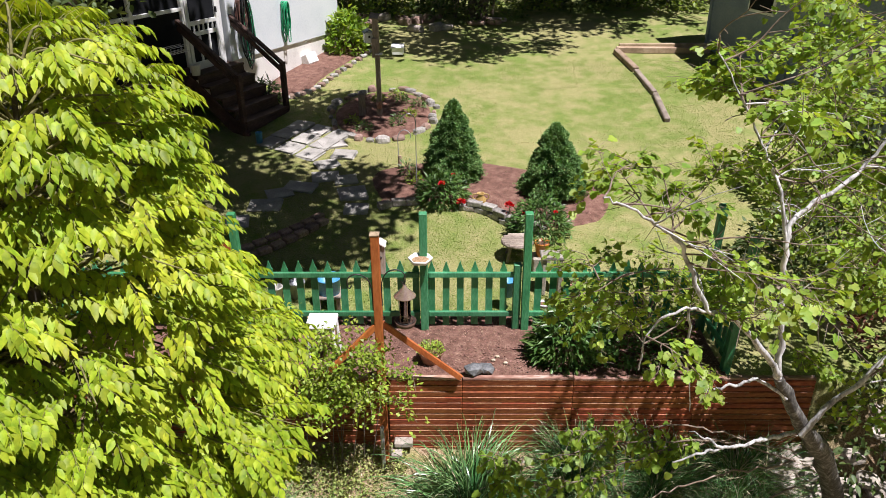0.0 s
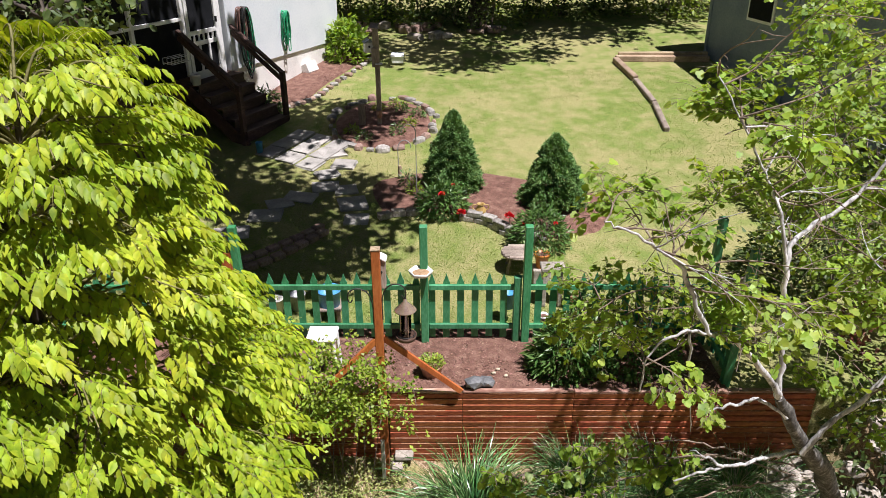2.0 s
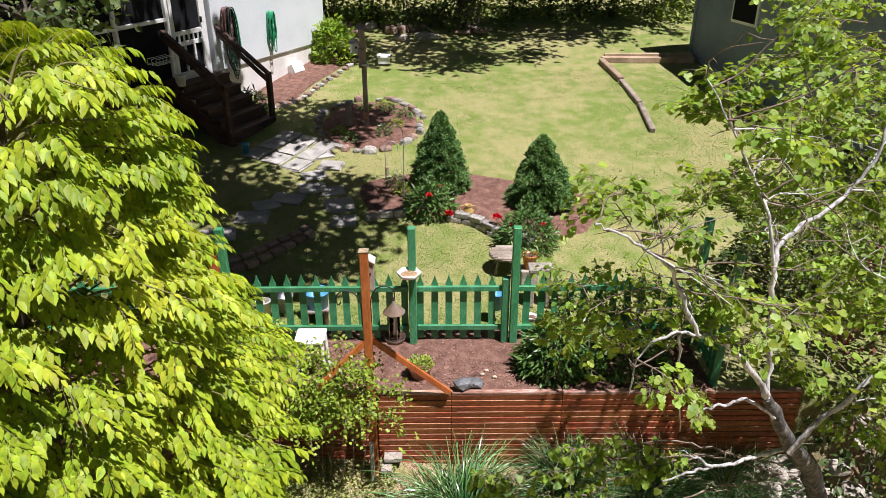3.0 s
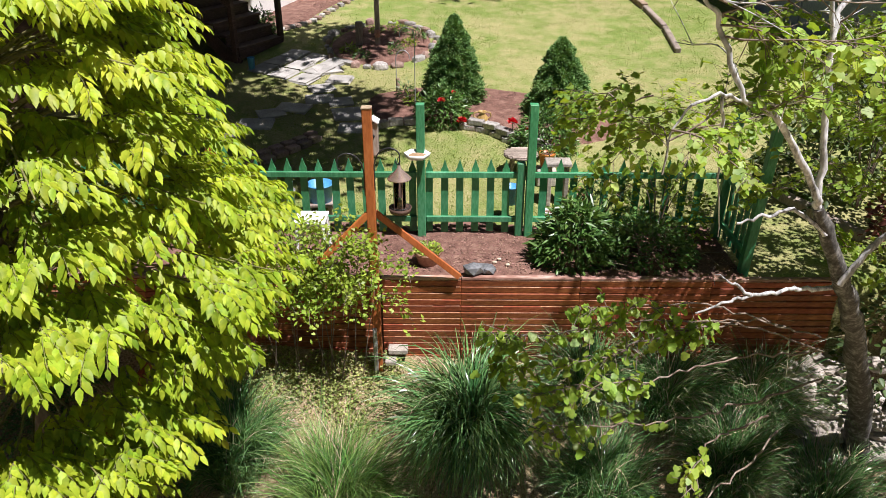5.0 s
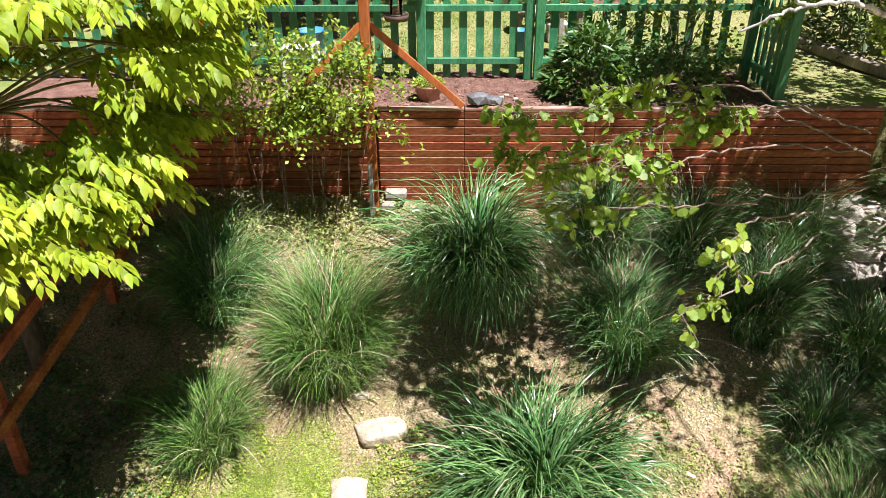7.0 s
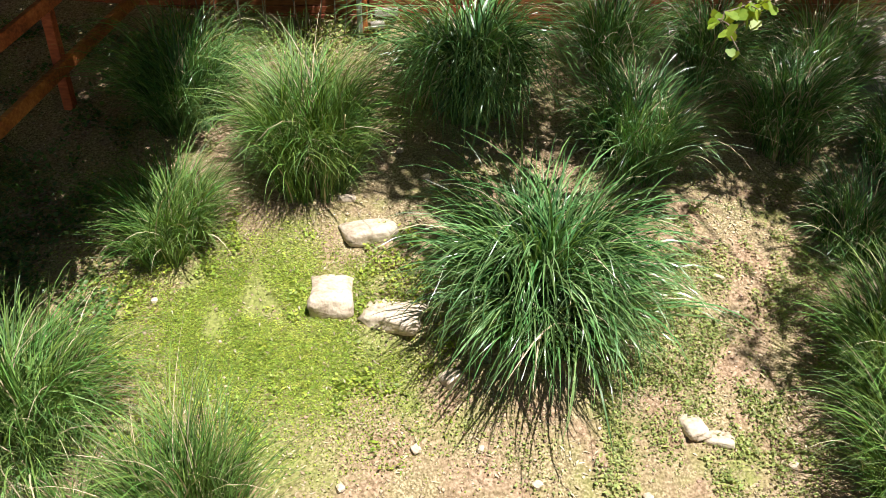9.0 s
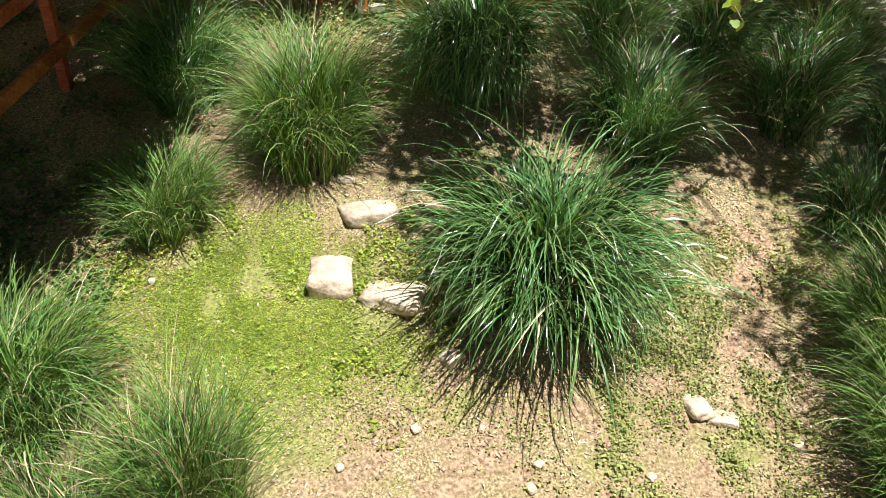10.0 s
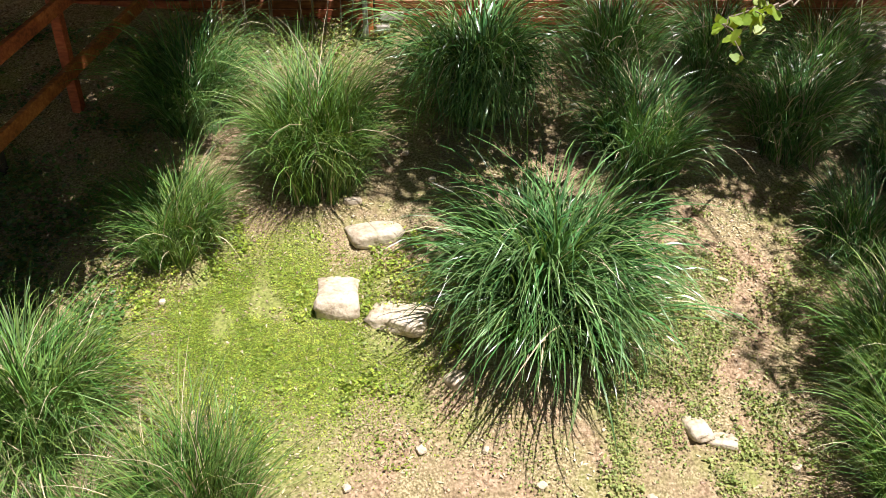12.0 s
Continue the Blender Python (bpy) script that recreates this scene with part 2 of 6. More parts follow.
def ground_material():
    """Lawn above the wall, bare slope with litter below it."""
    m = bpy.data.materials.new("ground")
    m.use_nodes = True
    n, l = m.node_tree.nodes, m.node_tree.links
    b = n["Principled BSDF"]
    b.inputs["Roughness"].default_value = 0.95
    b.inputs["Specular IOR Level"].default_value = 0.2
    geo = n.new("ShaderNodeNewGeometry")

    def noise_tex(s, d=5.0):
        t = n.new("ShaderNodeTexNoise")
        t.inputs["Scale"].default_value = s
        t.inputs["Detail"].default_value = d
        l.new(geo.outputs["Position"], t.inputs["Vector"])
        return t.outputs["Fac"]

    def ramp(fac, stops):
        r = n.new("ShaderNodeValToRGB")
        while len(r.color_ramp.elements) < len(stops):
            r.color_ramp.elements.new(0.5)
        for e, (p, c) in zip(r.color_ramp.elements, stops):
            e.position, e.color = p, (*c, 1)
        l.new(fac, r.inputs["Fac"])
        return r.outputs["Color"]

    def blend(fac, a, c):
        x = n.new("ShaderNodeMixRGB")
        l.new(fac, x.inputs["Fac"])
        l.new(a, x.inputs["Color1"])
        l.new(c, x.inputs["Color2"])
        return x.outputs["Color"]

    patch, mid, fine = noise_tex(0.55), noise_tex(3.5, 8.0), noise_tex(46, 9.0)
    green = ramp(fine, [(0.3, (0.10, 0.15, 0.03)), (0.5, (0.155, 0.21, 0.045)), (0.7, (0.225, 0.26, 0.075))])
    straw = ramp(fine, [(0.3, (0.20, 0.195, 0.075)), (0.5, (0.275, 0.26, 0.105)), (0.7, (0.37, 0.34, 0.165))])
    two = n.new("ShaderNodeMath")
    two.operation = "MULTIPLY_ADD"
    two.inputs[1].default_value = 0.5
    hm = n.new("ShaderNodeMath")
    hm.operation = "MULTIPLY"
    hm.inputs[1].default_value = 0.5
    l.new(patch, hm.inputs[0])
    l.new(mid, two.inputs[0])
    l.new(hm.outputs[0], two.inputs[2])
    f1 = ramp(two.outputs[0], [(0.41, (0, 0, 0)), (0.56, (1, 1, 1))])
    lawn = blend(f1, green, straw)
    soil = ramp(fine, [(0.34, (0.13, 0.082, 0.045)), (0.5, (0.30, 0.205, 0.125)), (0.66, (0.47, 0.35, 0.235))])
    litter = ramp(noise_tex(70), [(0.34, (0.12, 0.095, 0.045)), (0.5, (0.27, 0.215, 0.11)), (0.66, (0.48, 0.40, 0.24))])
    f2 = ramp(mid, [(0.40, (0, 0, 0)), (0.58, (1, 1, 1))])
    slope = blend(f2, soil, litter)
    sep = n.new("ShaderNodeSeparateXYZ")
    l.new(geo.outputs["Position"], sep.inputs[0])
    # mossy green in patches round the clover and thinly elsewhere
    far = n.new("ShaderNodeVectorMath")
    far.operation = "DISTANCE"
    far.inputs[1].default_value = (-0.95, 3.75, -2.1)
    l.new(geo.outputs["Position"], far.inputs[0])
    near = n.new("ShaderNodeMapRange")
    near.inputs["From Min"].default_value = 0.25
    near.inputs["From Max"].default_value = 1.15
    near.inputs["To Min"].default_value = 0.24
    near.inputs["To Max"].default_value = -0.1
    l.new(far.outputs["Value"], near.inputs["Value"])
    add = n.new("ShaderNodeMath")
    add.operation = "ADD"
    l.new(near.outputs["Result"], add.inputs[0])
    l.new(noise_tex(2.6, 7.0), add.inputs[1])
    mossy = ramp(add.outputs[0], [(0.46, (0, 0, 0)), (0.66, (0.85, 0.85, 0.85))])
    moss = ramp(fine, [(0.34, (0.10, 0.12, 0.03)), (0.5, (0.20, 0.24, 0.05)), (0.66, (0.29, 0.31, 0.09))])
    slope = blend(mossy, slope, moss)
    step = n.new("ShaderNodeMapRange")
    step.inputs["From Min"].default_value = 6.6
    step.inputs["From Max"].default_value = 6.8
    l.new(sep.outputs["Y"], step.inputs["Value"])
    col = blend(step.outputs["Result"], slope, lawn)
    l.new(col, b.inputs["Base Color"])
    bp = n.new("ShaderNodeBump")
    bp.inputs["Strength"].default_value = 0.6
    bp.inputs["Distance"].default_value = 0.018
    l.new(noise_tex(75, 8.0), bp.inputs["Height"])
    l.new(bp.outputs["Normal"], b.inputs["Normal"])
    return m


M_GROUND = ground_material()


# ---- building helpers ----
def smooth01(a, b, v):
    t = min(1.0, max(0.0, (v - a) / (b - a)))
    return t * t * (3 - 2 * t)


def ground_z(x, y):
    upper = 0.0 if y < 8 else 0.135 * (y - 8)
    if y > 24:
        upper = 0.135 * 16 + 0.05 * (min(y, 60) - 24)
    lower = -1.0 - 0.46 * (6.31 - max(y, -8)) - 0.07 * max(-6, min(6, x))
    wide = 0.03 + 1.3 * smooth01(3.7, 5.5, x) + 1.0 * smooth01(-3.2, -5, x)
    k = smooth01(6.70 - wide, 6.70 + wide * 0.4, y)
    z = lower * (1 - k) + upper * k
    return z + 0.02 * noise.noise((x * 1.3, y * 1.3, 0.0)) * (1 if y < 6.5 or y > 9 else 0.2)


def ground_many(x, y, lift):
    """Points on the ground at many (x, y), read from a grid of heights."""
    gx, gy = np.arange(-9.0, 9.01, 0.15), np.arange(2.0, 18.01, 0.15)
    if not GRID:
        GRID.append(np.array([[ground_z(a, c) for a in gx] for c in gy]))
    g = GRID[0]
    fx, fy = np.clip((x + 9.0) / 0.15, 0, len(gx) - 1.01), np.clip((y - 2.0) / 0.15, 0, len(gy) - 1.01)
    i, j = fx.astype(int), fy.astype(int)
    u, v = fx - i, fy - j
    z = (g[j, i] * (1 - u) + g[j, i + 1] * u) * (1 - v) + (g[j + 1, i] * (1 - u) + g[j + 1, i + 1] * u) * v
    return np.stack([x, y, z + lift], 1)


GRID = []


def patchy(x, y, s, seed):
    """A cheap patchy field of waves, about -1 to 1, one patch per 1/s metres."""
    rng = np.random.default_rng(seed)
    out = np.zeros(len(x))
    for k in range(7):
        a, f = rng.uniform(0, 6.283), s * rng.uniform(2.2, 7.5)
        out += np.sin(f * (x * np.cos(a) + y * np.sin(a)) + rng.uniform(0, 6.283) + 1.3 * np.sin(f * 0.6 * (y * np.cos(a) - x * np.sin(a))))
    return out / 3.2


def part(name, bm, mat, parent=None, label=""):
    me = bpy.data.meshes.new(name)
    if isinstance(bm, Buf):
        bm.fill(me)
    else:
        bm.to_mesh(me)
        bm.free()
    me.materials.append(mat)
    ob = new(name, me)
    if parent is not None:
        ob.parent = parent
    if label:
        ob["label"] = label
    return ob


def share(name, me, parent, m):
    ob = new(name, me)
    ob.parent = parent
    ob.matrix_basis = m
    return ob


def thing(name, label, category, loc=(0, 0, 0), group="", kind="", rot=(0, 0, 0)):
    ob = new(name)
    ob.empty_display_size = 0.1
    ob.matrix_basis = pose(*loc, *rot)
    return tagged(ob, label, category, group, kind)


class Buf:
    """Vertices and faces gathered as arrays."""

    def __init__(self):
        self.v, self.f, self.n = [], [], 0

    def add(self, v, f):
        v, f = np.asarray(v, float), np.asarray(f, int)
        self.v.append(v)
        self.f.append(f + self.n)
        self.n += len(v)

    def fill(self, me, smooth=True):
        v = np.concatenate(self.v)
        sizes = np.concatenate([np.full(len(f), f.shape[1]) for f in self.f])
        loops = np.concatenate([f.ravel() for f in self.f])
        me.vertices.add(len(v))
        me.vertices.foreach_set("co", v.ravel())
        me.loops.add(len(loops))
        me.loops.foreach_set("vertex_index", loops)
        me.polygons.add(len(sizes))
        me.polygons.foreach_set("loop_start", np.concatenate([[0], np.cumsum(sizes)[:-1]]))
        me.polygons.foreach_set("loop_total", sizes)
        me.polygons.foreach_set("use_smooth", np.full(len(sizes), smooth))
        me.update(calc_edges=True)


def box_bm(sx, sy, sz, bevel=0.0, at=(0, 0, 0), bm=None, m=None, segs=1):
    own = bmesh.new()
    bmesh.ops.create_cube(own, size=1.0, matrix=Matrix.Diagonal((sx, sy, sz, 1)))
    if bevel:
        bmesh.ops.bevel(own, geom=list(own.edges), offset=bevel, segments=segs, affect="EDGES", profile=0.5)
    bmesh.ops.transform(own, matrix=Matrix.Translation(at) @ (m or Matrix()), verts=own.verts)
    return own if bm is None else join_bm(bm, own)


def join_bm(bm, other):
    me = bpy.data.meshes.new("tmp")
    other.to_mesh(me)
    other.free()
    bm.from_mesh(me)
    bpy.data.meshes.remove(me)
    return bm


def beam_bm(a, b, w, h, bevel=0.004, bm=None, up=(0, 0, 1)):
    """A squared timber from a to b; w across, h along up."""
    a, b = Vector(a), Vector(b)
    x = (b - a).normalized()
    y = Vector(up).cross(x).normalized()
    z = x.cross(y)
    m = Matrix((x, y, z)).transposed().to_4x4()
    return box_bm((b - a).length, w, h, bevel, (a + b) / 2, bm, m)


def lathe_bm(profile, segs=24, bm=None, at=(0, 0, 0)):
    """A turned body from (radius, height) pairs."""
    own = bmesh.new()
    rings = []
    for r, z in profile:
        rings.append([own.verts.new((r * math.cos(2 * math.pi * k / segs), r * math.sin(2 * math.pi * k / segs), z)) for k in range(segs)] if r > 1e-5 else [own.verts.new((0, 0, z))])
    for lo, hi in zip(rings, rings[1:]):
        for k in range(segs):
            q = (k + 1) % segs
            if len(lo) == 1:
                own.faces.new((lo[0], hi[q], hi[k]))
            elif len(hi) == 1:
                own.faces.new((lo[k], lo[q], hi[0]))
            else:
                own.faces.new((lo[k], lo[q], hi[q], hi[k]))
    for f in own.faces:
        f.smooth = True
    bmesh.ops.recalc_face_normals(own, faces=own.faces)
    bmesh.ops.translate(own, vec=at, verts=own.verts)
    return own if bm is None else join_bm(bm, own)


def curve_pts(ctrl, n=8):
    """A smooth line through the control points (Catmull-Rom)."""
    c = [np.array(p, float) for p in ctrl]
    c = [2 * c[0] - c[1]] + c + [2 * c[-1] - c[-2]]
    out = []
    for k in range(1, len(c) - 2):
        for t in np.arange(n) / n:
            a, b, d, e = c[k - 1], c[k], c[k + 1], c[k + 2]
            out.append(0.5 * (2 * b + (d - a) * t + (2 * a - 5 * b + 4 * d - e) * t**2 + (3 * b - a - 3 * d + e) * t**3))
    out.append(c[-2])
    return np.array(out)


def tube(buf, pts, radii, segs=7, wob=0.0, rng=None, caps=True):
    """A round limb along pts."""
    pts = np.asarray(pts, float)
    radii = np.broadcast_to(np.asarray(radii, float), (len(pts),))
    tan = np.gradient(pts, axis=0)
    tan /= np.linalg.norm(tan, axis=1)[:, None] + 1e-9
    ref = np.array([0.31, 0.17, 0.93]) if abs(tan[0] @ [0.31, 0.17, 0.93]) < 0.9 else np.array([1.0, 0, 0])
    ang = np.arange(segs) * 2 * np.pi / segs
    v = []
    for p, t, r in zip(pts, tan, radii):
        s = np.cross(t, ref)
        s /= np.linalg.norm(s)
        u = np.cross(s, t)
        ref = u
        rr = r * (1 + (rng.uniform(-wob, wob, segs) if wob else 0))
        v.append(p + (np.cos(ang) * rr)[:, None] * s + (np.sin(ang) * rr)[:, None] * u)
    n = len(pts)
    v = np.concatenate(v)
    i = np.arange(n - 1)[:, None] * segs
    k = np.arange(segs)[None]
    q = (k + 1) % segs
    f = np.stack([i + k, i + q, i + segs + q, i + segs + k], -1).reshape(-1, 4)
    buf.add(v, f)
    if caps and segs > 3:
        buf.add(np.concatenate([v[:segs], pts[:1]]), [[(a + 1) % segs, a, segs] for a in range(segs)])
        buf.add(np.concatenate([v[-segs:], pts[-1:]]), [[a, (a + 1) % segs, segs] for a in range(segs)])


# leaf outlines: (along, across, lift) with quads and triangles
def leaf_shape(kind):
    if kind == "drip":
        v = [(0, 0, 0), (0.26, 0.22, 0.05), (0.58, 0.2, 0.0), (1, 0, -0.16), (0.58, -0.2, 0.0), (0.26, -0.22, 0.05), (0.45, 0, -0.03)]
        f = [(0, 6, 1), (1, 6, 2), (2, 6, 3), (3, 6, 4), (4, 6, 5), (5, 6, 0)]
    elif kind == "lobed":
        v = [(0, 0, 0), (-0.08, 0.34, 0.03), (0.3, 0.5, 0.02), (0.5, 0.34, 0.0), (0.72, 0.36, -0.03), (1, 0, -0.1), (0.72, -0.36, -0.03), (0.5, -0.34, 0.0), (0.3, -0.5, 0.02), (-0.08, -0.34, 0.03), (0.42, 0, -0.04)]
        f = [(k, 10, k + 1) for k in range(9)] + [(9, 10, 0)]
    elif kind == "lance":
        v = [(0, 0, 0), (0.4, 0.13, 0.03), (1, 0, -0.1), (0.4, -0.13, 0.03), (0.45, 0, -0.02)]
        f = [(0, 4, 1), (1, 4, 2), (2, 4, 3), (3, 4, 0)]
    else:
        v = [(0, 0, 0), (0.5, 0.33, 0.04), (1, 0, -0.05), (0.5, -0.33, 0.04)]
        f = [(0, 2, 1), (0, 3, 2)]
    return np.array(v, float), np.array(f, int)


def leaves(buf, pos, way, size, kind, rng, tilt=0.5, up=None):
    """Lay one leaf at each pos, pointing along way; tilt: how far its face turns from the sky at random."""
    tv, tf = leaf_shape(kind)
    pos, way = np.asarray(pos, float), np.asarray(way, float)
    n = len(pos)
    if n == 0:
        return
    x = way / (np.linalg.norm(way, axis=1)[:, None] + 1e-9)
    u = np.array([0, 0, 1.0]) + rng.normal(0, tilt, (n, 3)) if up is None else up + rng.normal(0, tilt, (n, 3))
    y = np.cross(u, x)
    y /= np.linalg.norm(y, axis=1)[:, None] + 1e-9
    z = np.cross(x, y)
    s = np.broadcast_to(size, (n,))[:, None, None]
    v = pos[:, None] + s * (tv[None, :, :1] * x[:, None] + tv[None, :, 1:2] * y[:, None] + tv[None, :, 2:] * z[:, None])
    f = tf[None] + (np.arange(n) * len(tv))[:, None, None]
    buf.add(v.reshape(-1, 3), f.reshape(-1, 3))


def blades(buf, base, az, lean, length, width, rng, segs=7, droop=1.0, power=2.0, bend=None):
    """Arching grass blades: ribbons that rise from base and bend over along az."""
    n = len(base)
    s = np.linspace(0, 1, segs + 1)
    ang = lean[:, None] + np.reshape(droop, (-1, 1)) * np.pi * s[None] ** power * rng.uniform(0.5, 1.15, n)[:, None]
    ang = np.minimum(ang, 2.9)
    step = (length / segs)[:, None]
    out = np.cumsum(np.sin(ang) * step, 1) - np.sin(ang[:, :1]) * step
    ups = np.cumsum(np.cos(ang) * step, 1) - np.cos(ang[:, :1]) * step
    dx, dy = np.cos(az)[:, None], np.sin(az)[:, None]
    sway = (rng.normal(0, 0.1, n) if bend is None else bend)[:, None] * s[None] ** 2 * length[:, None]
    c = np.stack([base[:, :1] + out * dx - sway * dy, base[:, 1:2] + out * dy + sway * dx, base[:, 2:] + ups], -1)
    w = width[:, None] * np.clip(1.05 - s[None] ** 2.2, 0.08, 1) * 0.5
    tw = rng.normal(0, 0.5, n)[:, None] * (0.3 + s[None])
    side = np.stack([-dy * np.cos(tw), dx * np.cos(tw), np.sin(tw)], -1)
    a, b = c - side * w[..., None], c + side * w[..., None]
    v = np.stack([a, b], 2).reshape(n, -1, 3)
    k = np.arange(segs) * 2
    f = np.stack([k, k + 1, k + 3, k + 2], -1)
    f = f[None] + (np.arange(n) * 2 * (segs + 1))[:, None, None]
    buf.add(v.reshape(-1, 3), f.reshape(-1, 4))


def rock_bm(sx, sy, sz, seed, sub=2, flat=0.6):
    rng = random.Random(seed)
    bm = bmesh.new()
    bmesh.ops.create_icosphere(bm, subdivisions=sub, radius=1.0)
    off = Vector((rng.uniform(-9, 9), rng.uniform(-9, 9), rng.uniform(-9, 9)))
    for v in bm.verts:
        p = v.co.copy()
        k = max(abs(p.x), abs(p.y), abs(p.z))
        p = p.lerp(p / k * 0.9, flat)
        p *= 1 + 0.16 * noise.noise(p * 1.1 + off) + 0.07 * noise.noise(p * 3 + off)
        v.co = Vector((p.x * sx / 2, p.y * sy / 2, p.z * sz / 2))
    for f in bm.faces:
        f.smooth = sub > 2
    return bm


# ---- ground ----
def build_ground():
    xs = np.concatenate([[-400, -120, -50, -25], np.arange(-14, 14.01, 0.25), [25, 50, 120, 400]])
    ys = np.concatenate([[-300, -80, -30, -12], np.arange(-6, 2, 0.5), np.arange(2, 6.5, 0.12), [6.56, 6.62, 6.665, 6.68, 6.70, 6.715, 6.74], np.arange(6.85, 24, 0.25), [30, 40, 60, 120, 400]])
    v = [(x, y, ground_z(x, y)) for y in ys for x in xs]
    nx = len(xs)
    f = [(j * nx + i, j * nx + i + 1, (j + 1) * nx + i + 1, (j + 1) * nx + i) for j in range(len(ys) - 1) for i in range(nx - 1)]
    b = Buf()
    b.add(v, f)
    return tagged(part("ground", b, M_GROUND), "sloping yard of patchy lawn above and bare litter-strewn soil below", "ground", kind="structure")


build_ground()


def sheet(name, outline, mat, label, lift=0.012, category="mulch bed", rough=0.015, step=0.12):
    """A bed that lies on the ground inside a closed outline of (x, y)."""
    pts = [Vector((x, y)) for x, y in outline]
    mid = sum(pts, Vector((0, 0))) / len(pts)
    ring = curve_pts([(p.x, p.y, 0) for p in pts + pts[:1]], 5)[:-1]
    v, f, n = [], [], len(ring)
    k = 10
    for j in range(k + 1):
        s = j / k
        for p in ring:
            x, y = mid.x + (p[0] - mid.x) * s, mid.y + (p[1] - mid.y) * s
            h = lift + 0.05 * (1 - s**3) + rough * noise.noise((x * 9, y * 9, 3.0)) if j < k else -0.02
            v.append((x, y, ground_z(x, y) + h))
    for j in range(k):
        for i in range(n):
            q = (i + 1) % n
            f.append((j * n + i, (j + 1) * n + i, (j + 1) * n + q, j * n + q))
    b = Buf()
    b.add(v, f)
    return tagged(part(name, b, mat), label, category, kind="structure")


def strip_bed():
    xs, ys = np.arange(-4.2, 3.05, 0.05), np.arange(6.655, 8.2, 0.05)
    v = [(x, y, max(ground_z(x, y), ground_z(x, 6.9)) + (0.03 + 0.01 * smooth01(7.1, 6.7, y) + 0.015 * noise.noise((x * 8, y * 8, 1)) if y < 7.95 + 0.12 * noise.noise((x * 1.5, 0, 0)) else -0.03)) for y in ys for x in xs]
    nx = len(xs)
    f = [(j * nx + i, j * nx + i + 1, (j + 1) * nx + i + 1, (j + 1) * nx + i) for j in range(len(ys) - 1) for i in range(nx - 1)]
    b = Buf()
    b.add(v, f)
    tagged(part("mulch_bed", b, M_MULCH), "reddish-brown shredded mulch strip along the picket fence", "mulch bed", kind="structure")


strip_bed()
BED_ROUND = [(-1.2 + 0.95 * math.cos(a) , 14.05 + 1.15 * math.sin(a)) for a in np.linspace(0, 2 * math.pi, 14)[:-1]]
BED_FRONT = [(-1.0, 10.62), (-0.6, 10.72), (-0.2, 10.7), (0.2, 10.58), (0.6, 10.42), (1.0, 10.08), (1.5, 9.9), (2.4, 10.2), (2.5, 11.2), (1.2, 11.85), (0.3, 12.1), (-0.6, 12.0), (-1.25, 11.6)]
BED_HOUSE = [(-3.35, 14.6), (-2.9, 15.1), (-2.55, 16.2), (-2.0, 17.4), (-1.9, 18.4), (-2.6, 18.5), (-3.2, 17.2), (-3.75, 15.6)]
sheet("mulch_bed", BED_ROUND, M_MULCH, "round mulched flower bed with a ring of stones")
sheet("mulch_bed", BED_FRONT, M_MULCH, "mulched bed under two dwarf conifers behind a low stone edge")
sheet("mulch_bed", BED_HOUSE, M_MULCH, "mulched bed along the white house wall")


def scatter_chips():
    rng = np.random.default_rng(5)
    b = Buf()
    spots = [(rng.uniform(-2.3, 3.0), rng.uniform(6.72, 7.9)) for _ in range(13000)]
    for poly, n in ((BED_FRONT, 4500), (BED_ROUND, 3500), (BED_HOUSE, 3000)):
        c = np.mean(poly, 0)
        for _ in range(n):
            p = np.array(poly[rng.integers(len(poly))])
            q = np.array(poly[rng.integers(len(poly))])
            w = rng.dirichlet((1, 1, 1.2))
            spots.append(tuple(w[0] * p + w[1] * q + w[2] * c))
    pos = np.array([(x, y, ground_z(x, y) + (0.033 + 0.01 * smooth01(7.1, 6.7, y) if y < 8.2 else 0.054) + rng.uniform(-0.006, 0.008)) for x, y in spots])
    ang = rng.uniform(0, 6.28, len(pos))
    way = np.stack([np.cos(ang), np.sin(ang), rng.normal(0, 0.14, len(pos))], 1)
    leaves(b, pos, way, rng.uniform(0.01, 0.032, len(pos)), "small", rng, 0.3)
    tagged(part("mulch_chips", b, M_CHIP), "loose reddish-brown wood chips on the mulch beds", "wood chips", kind="stuff")


scatter_chips()


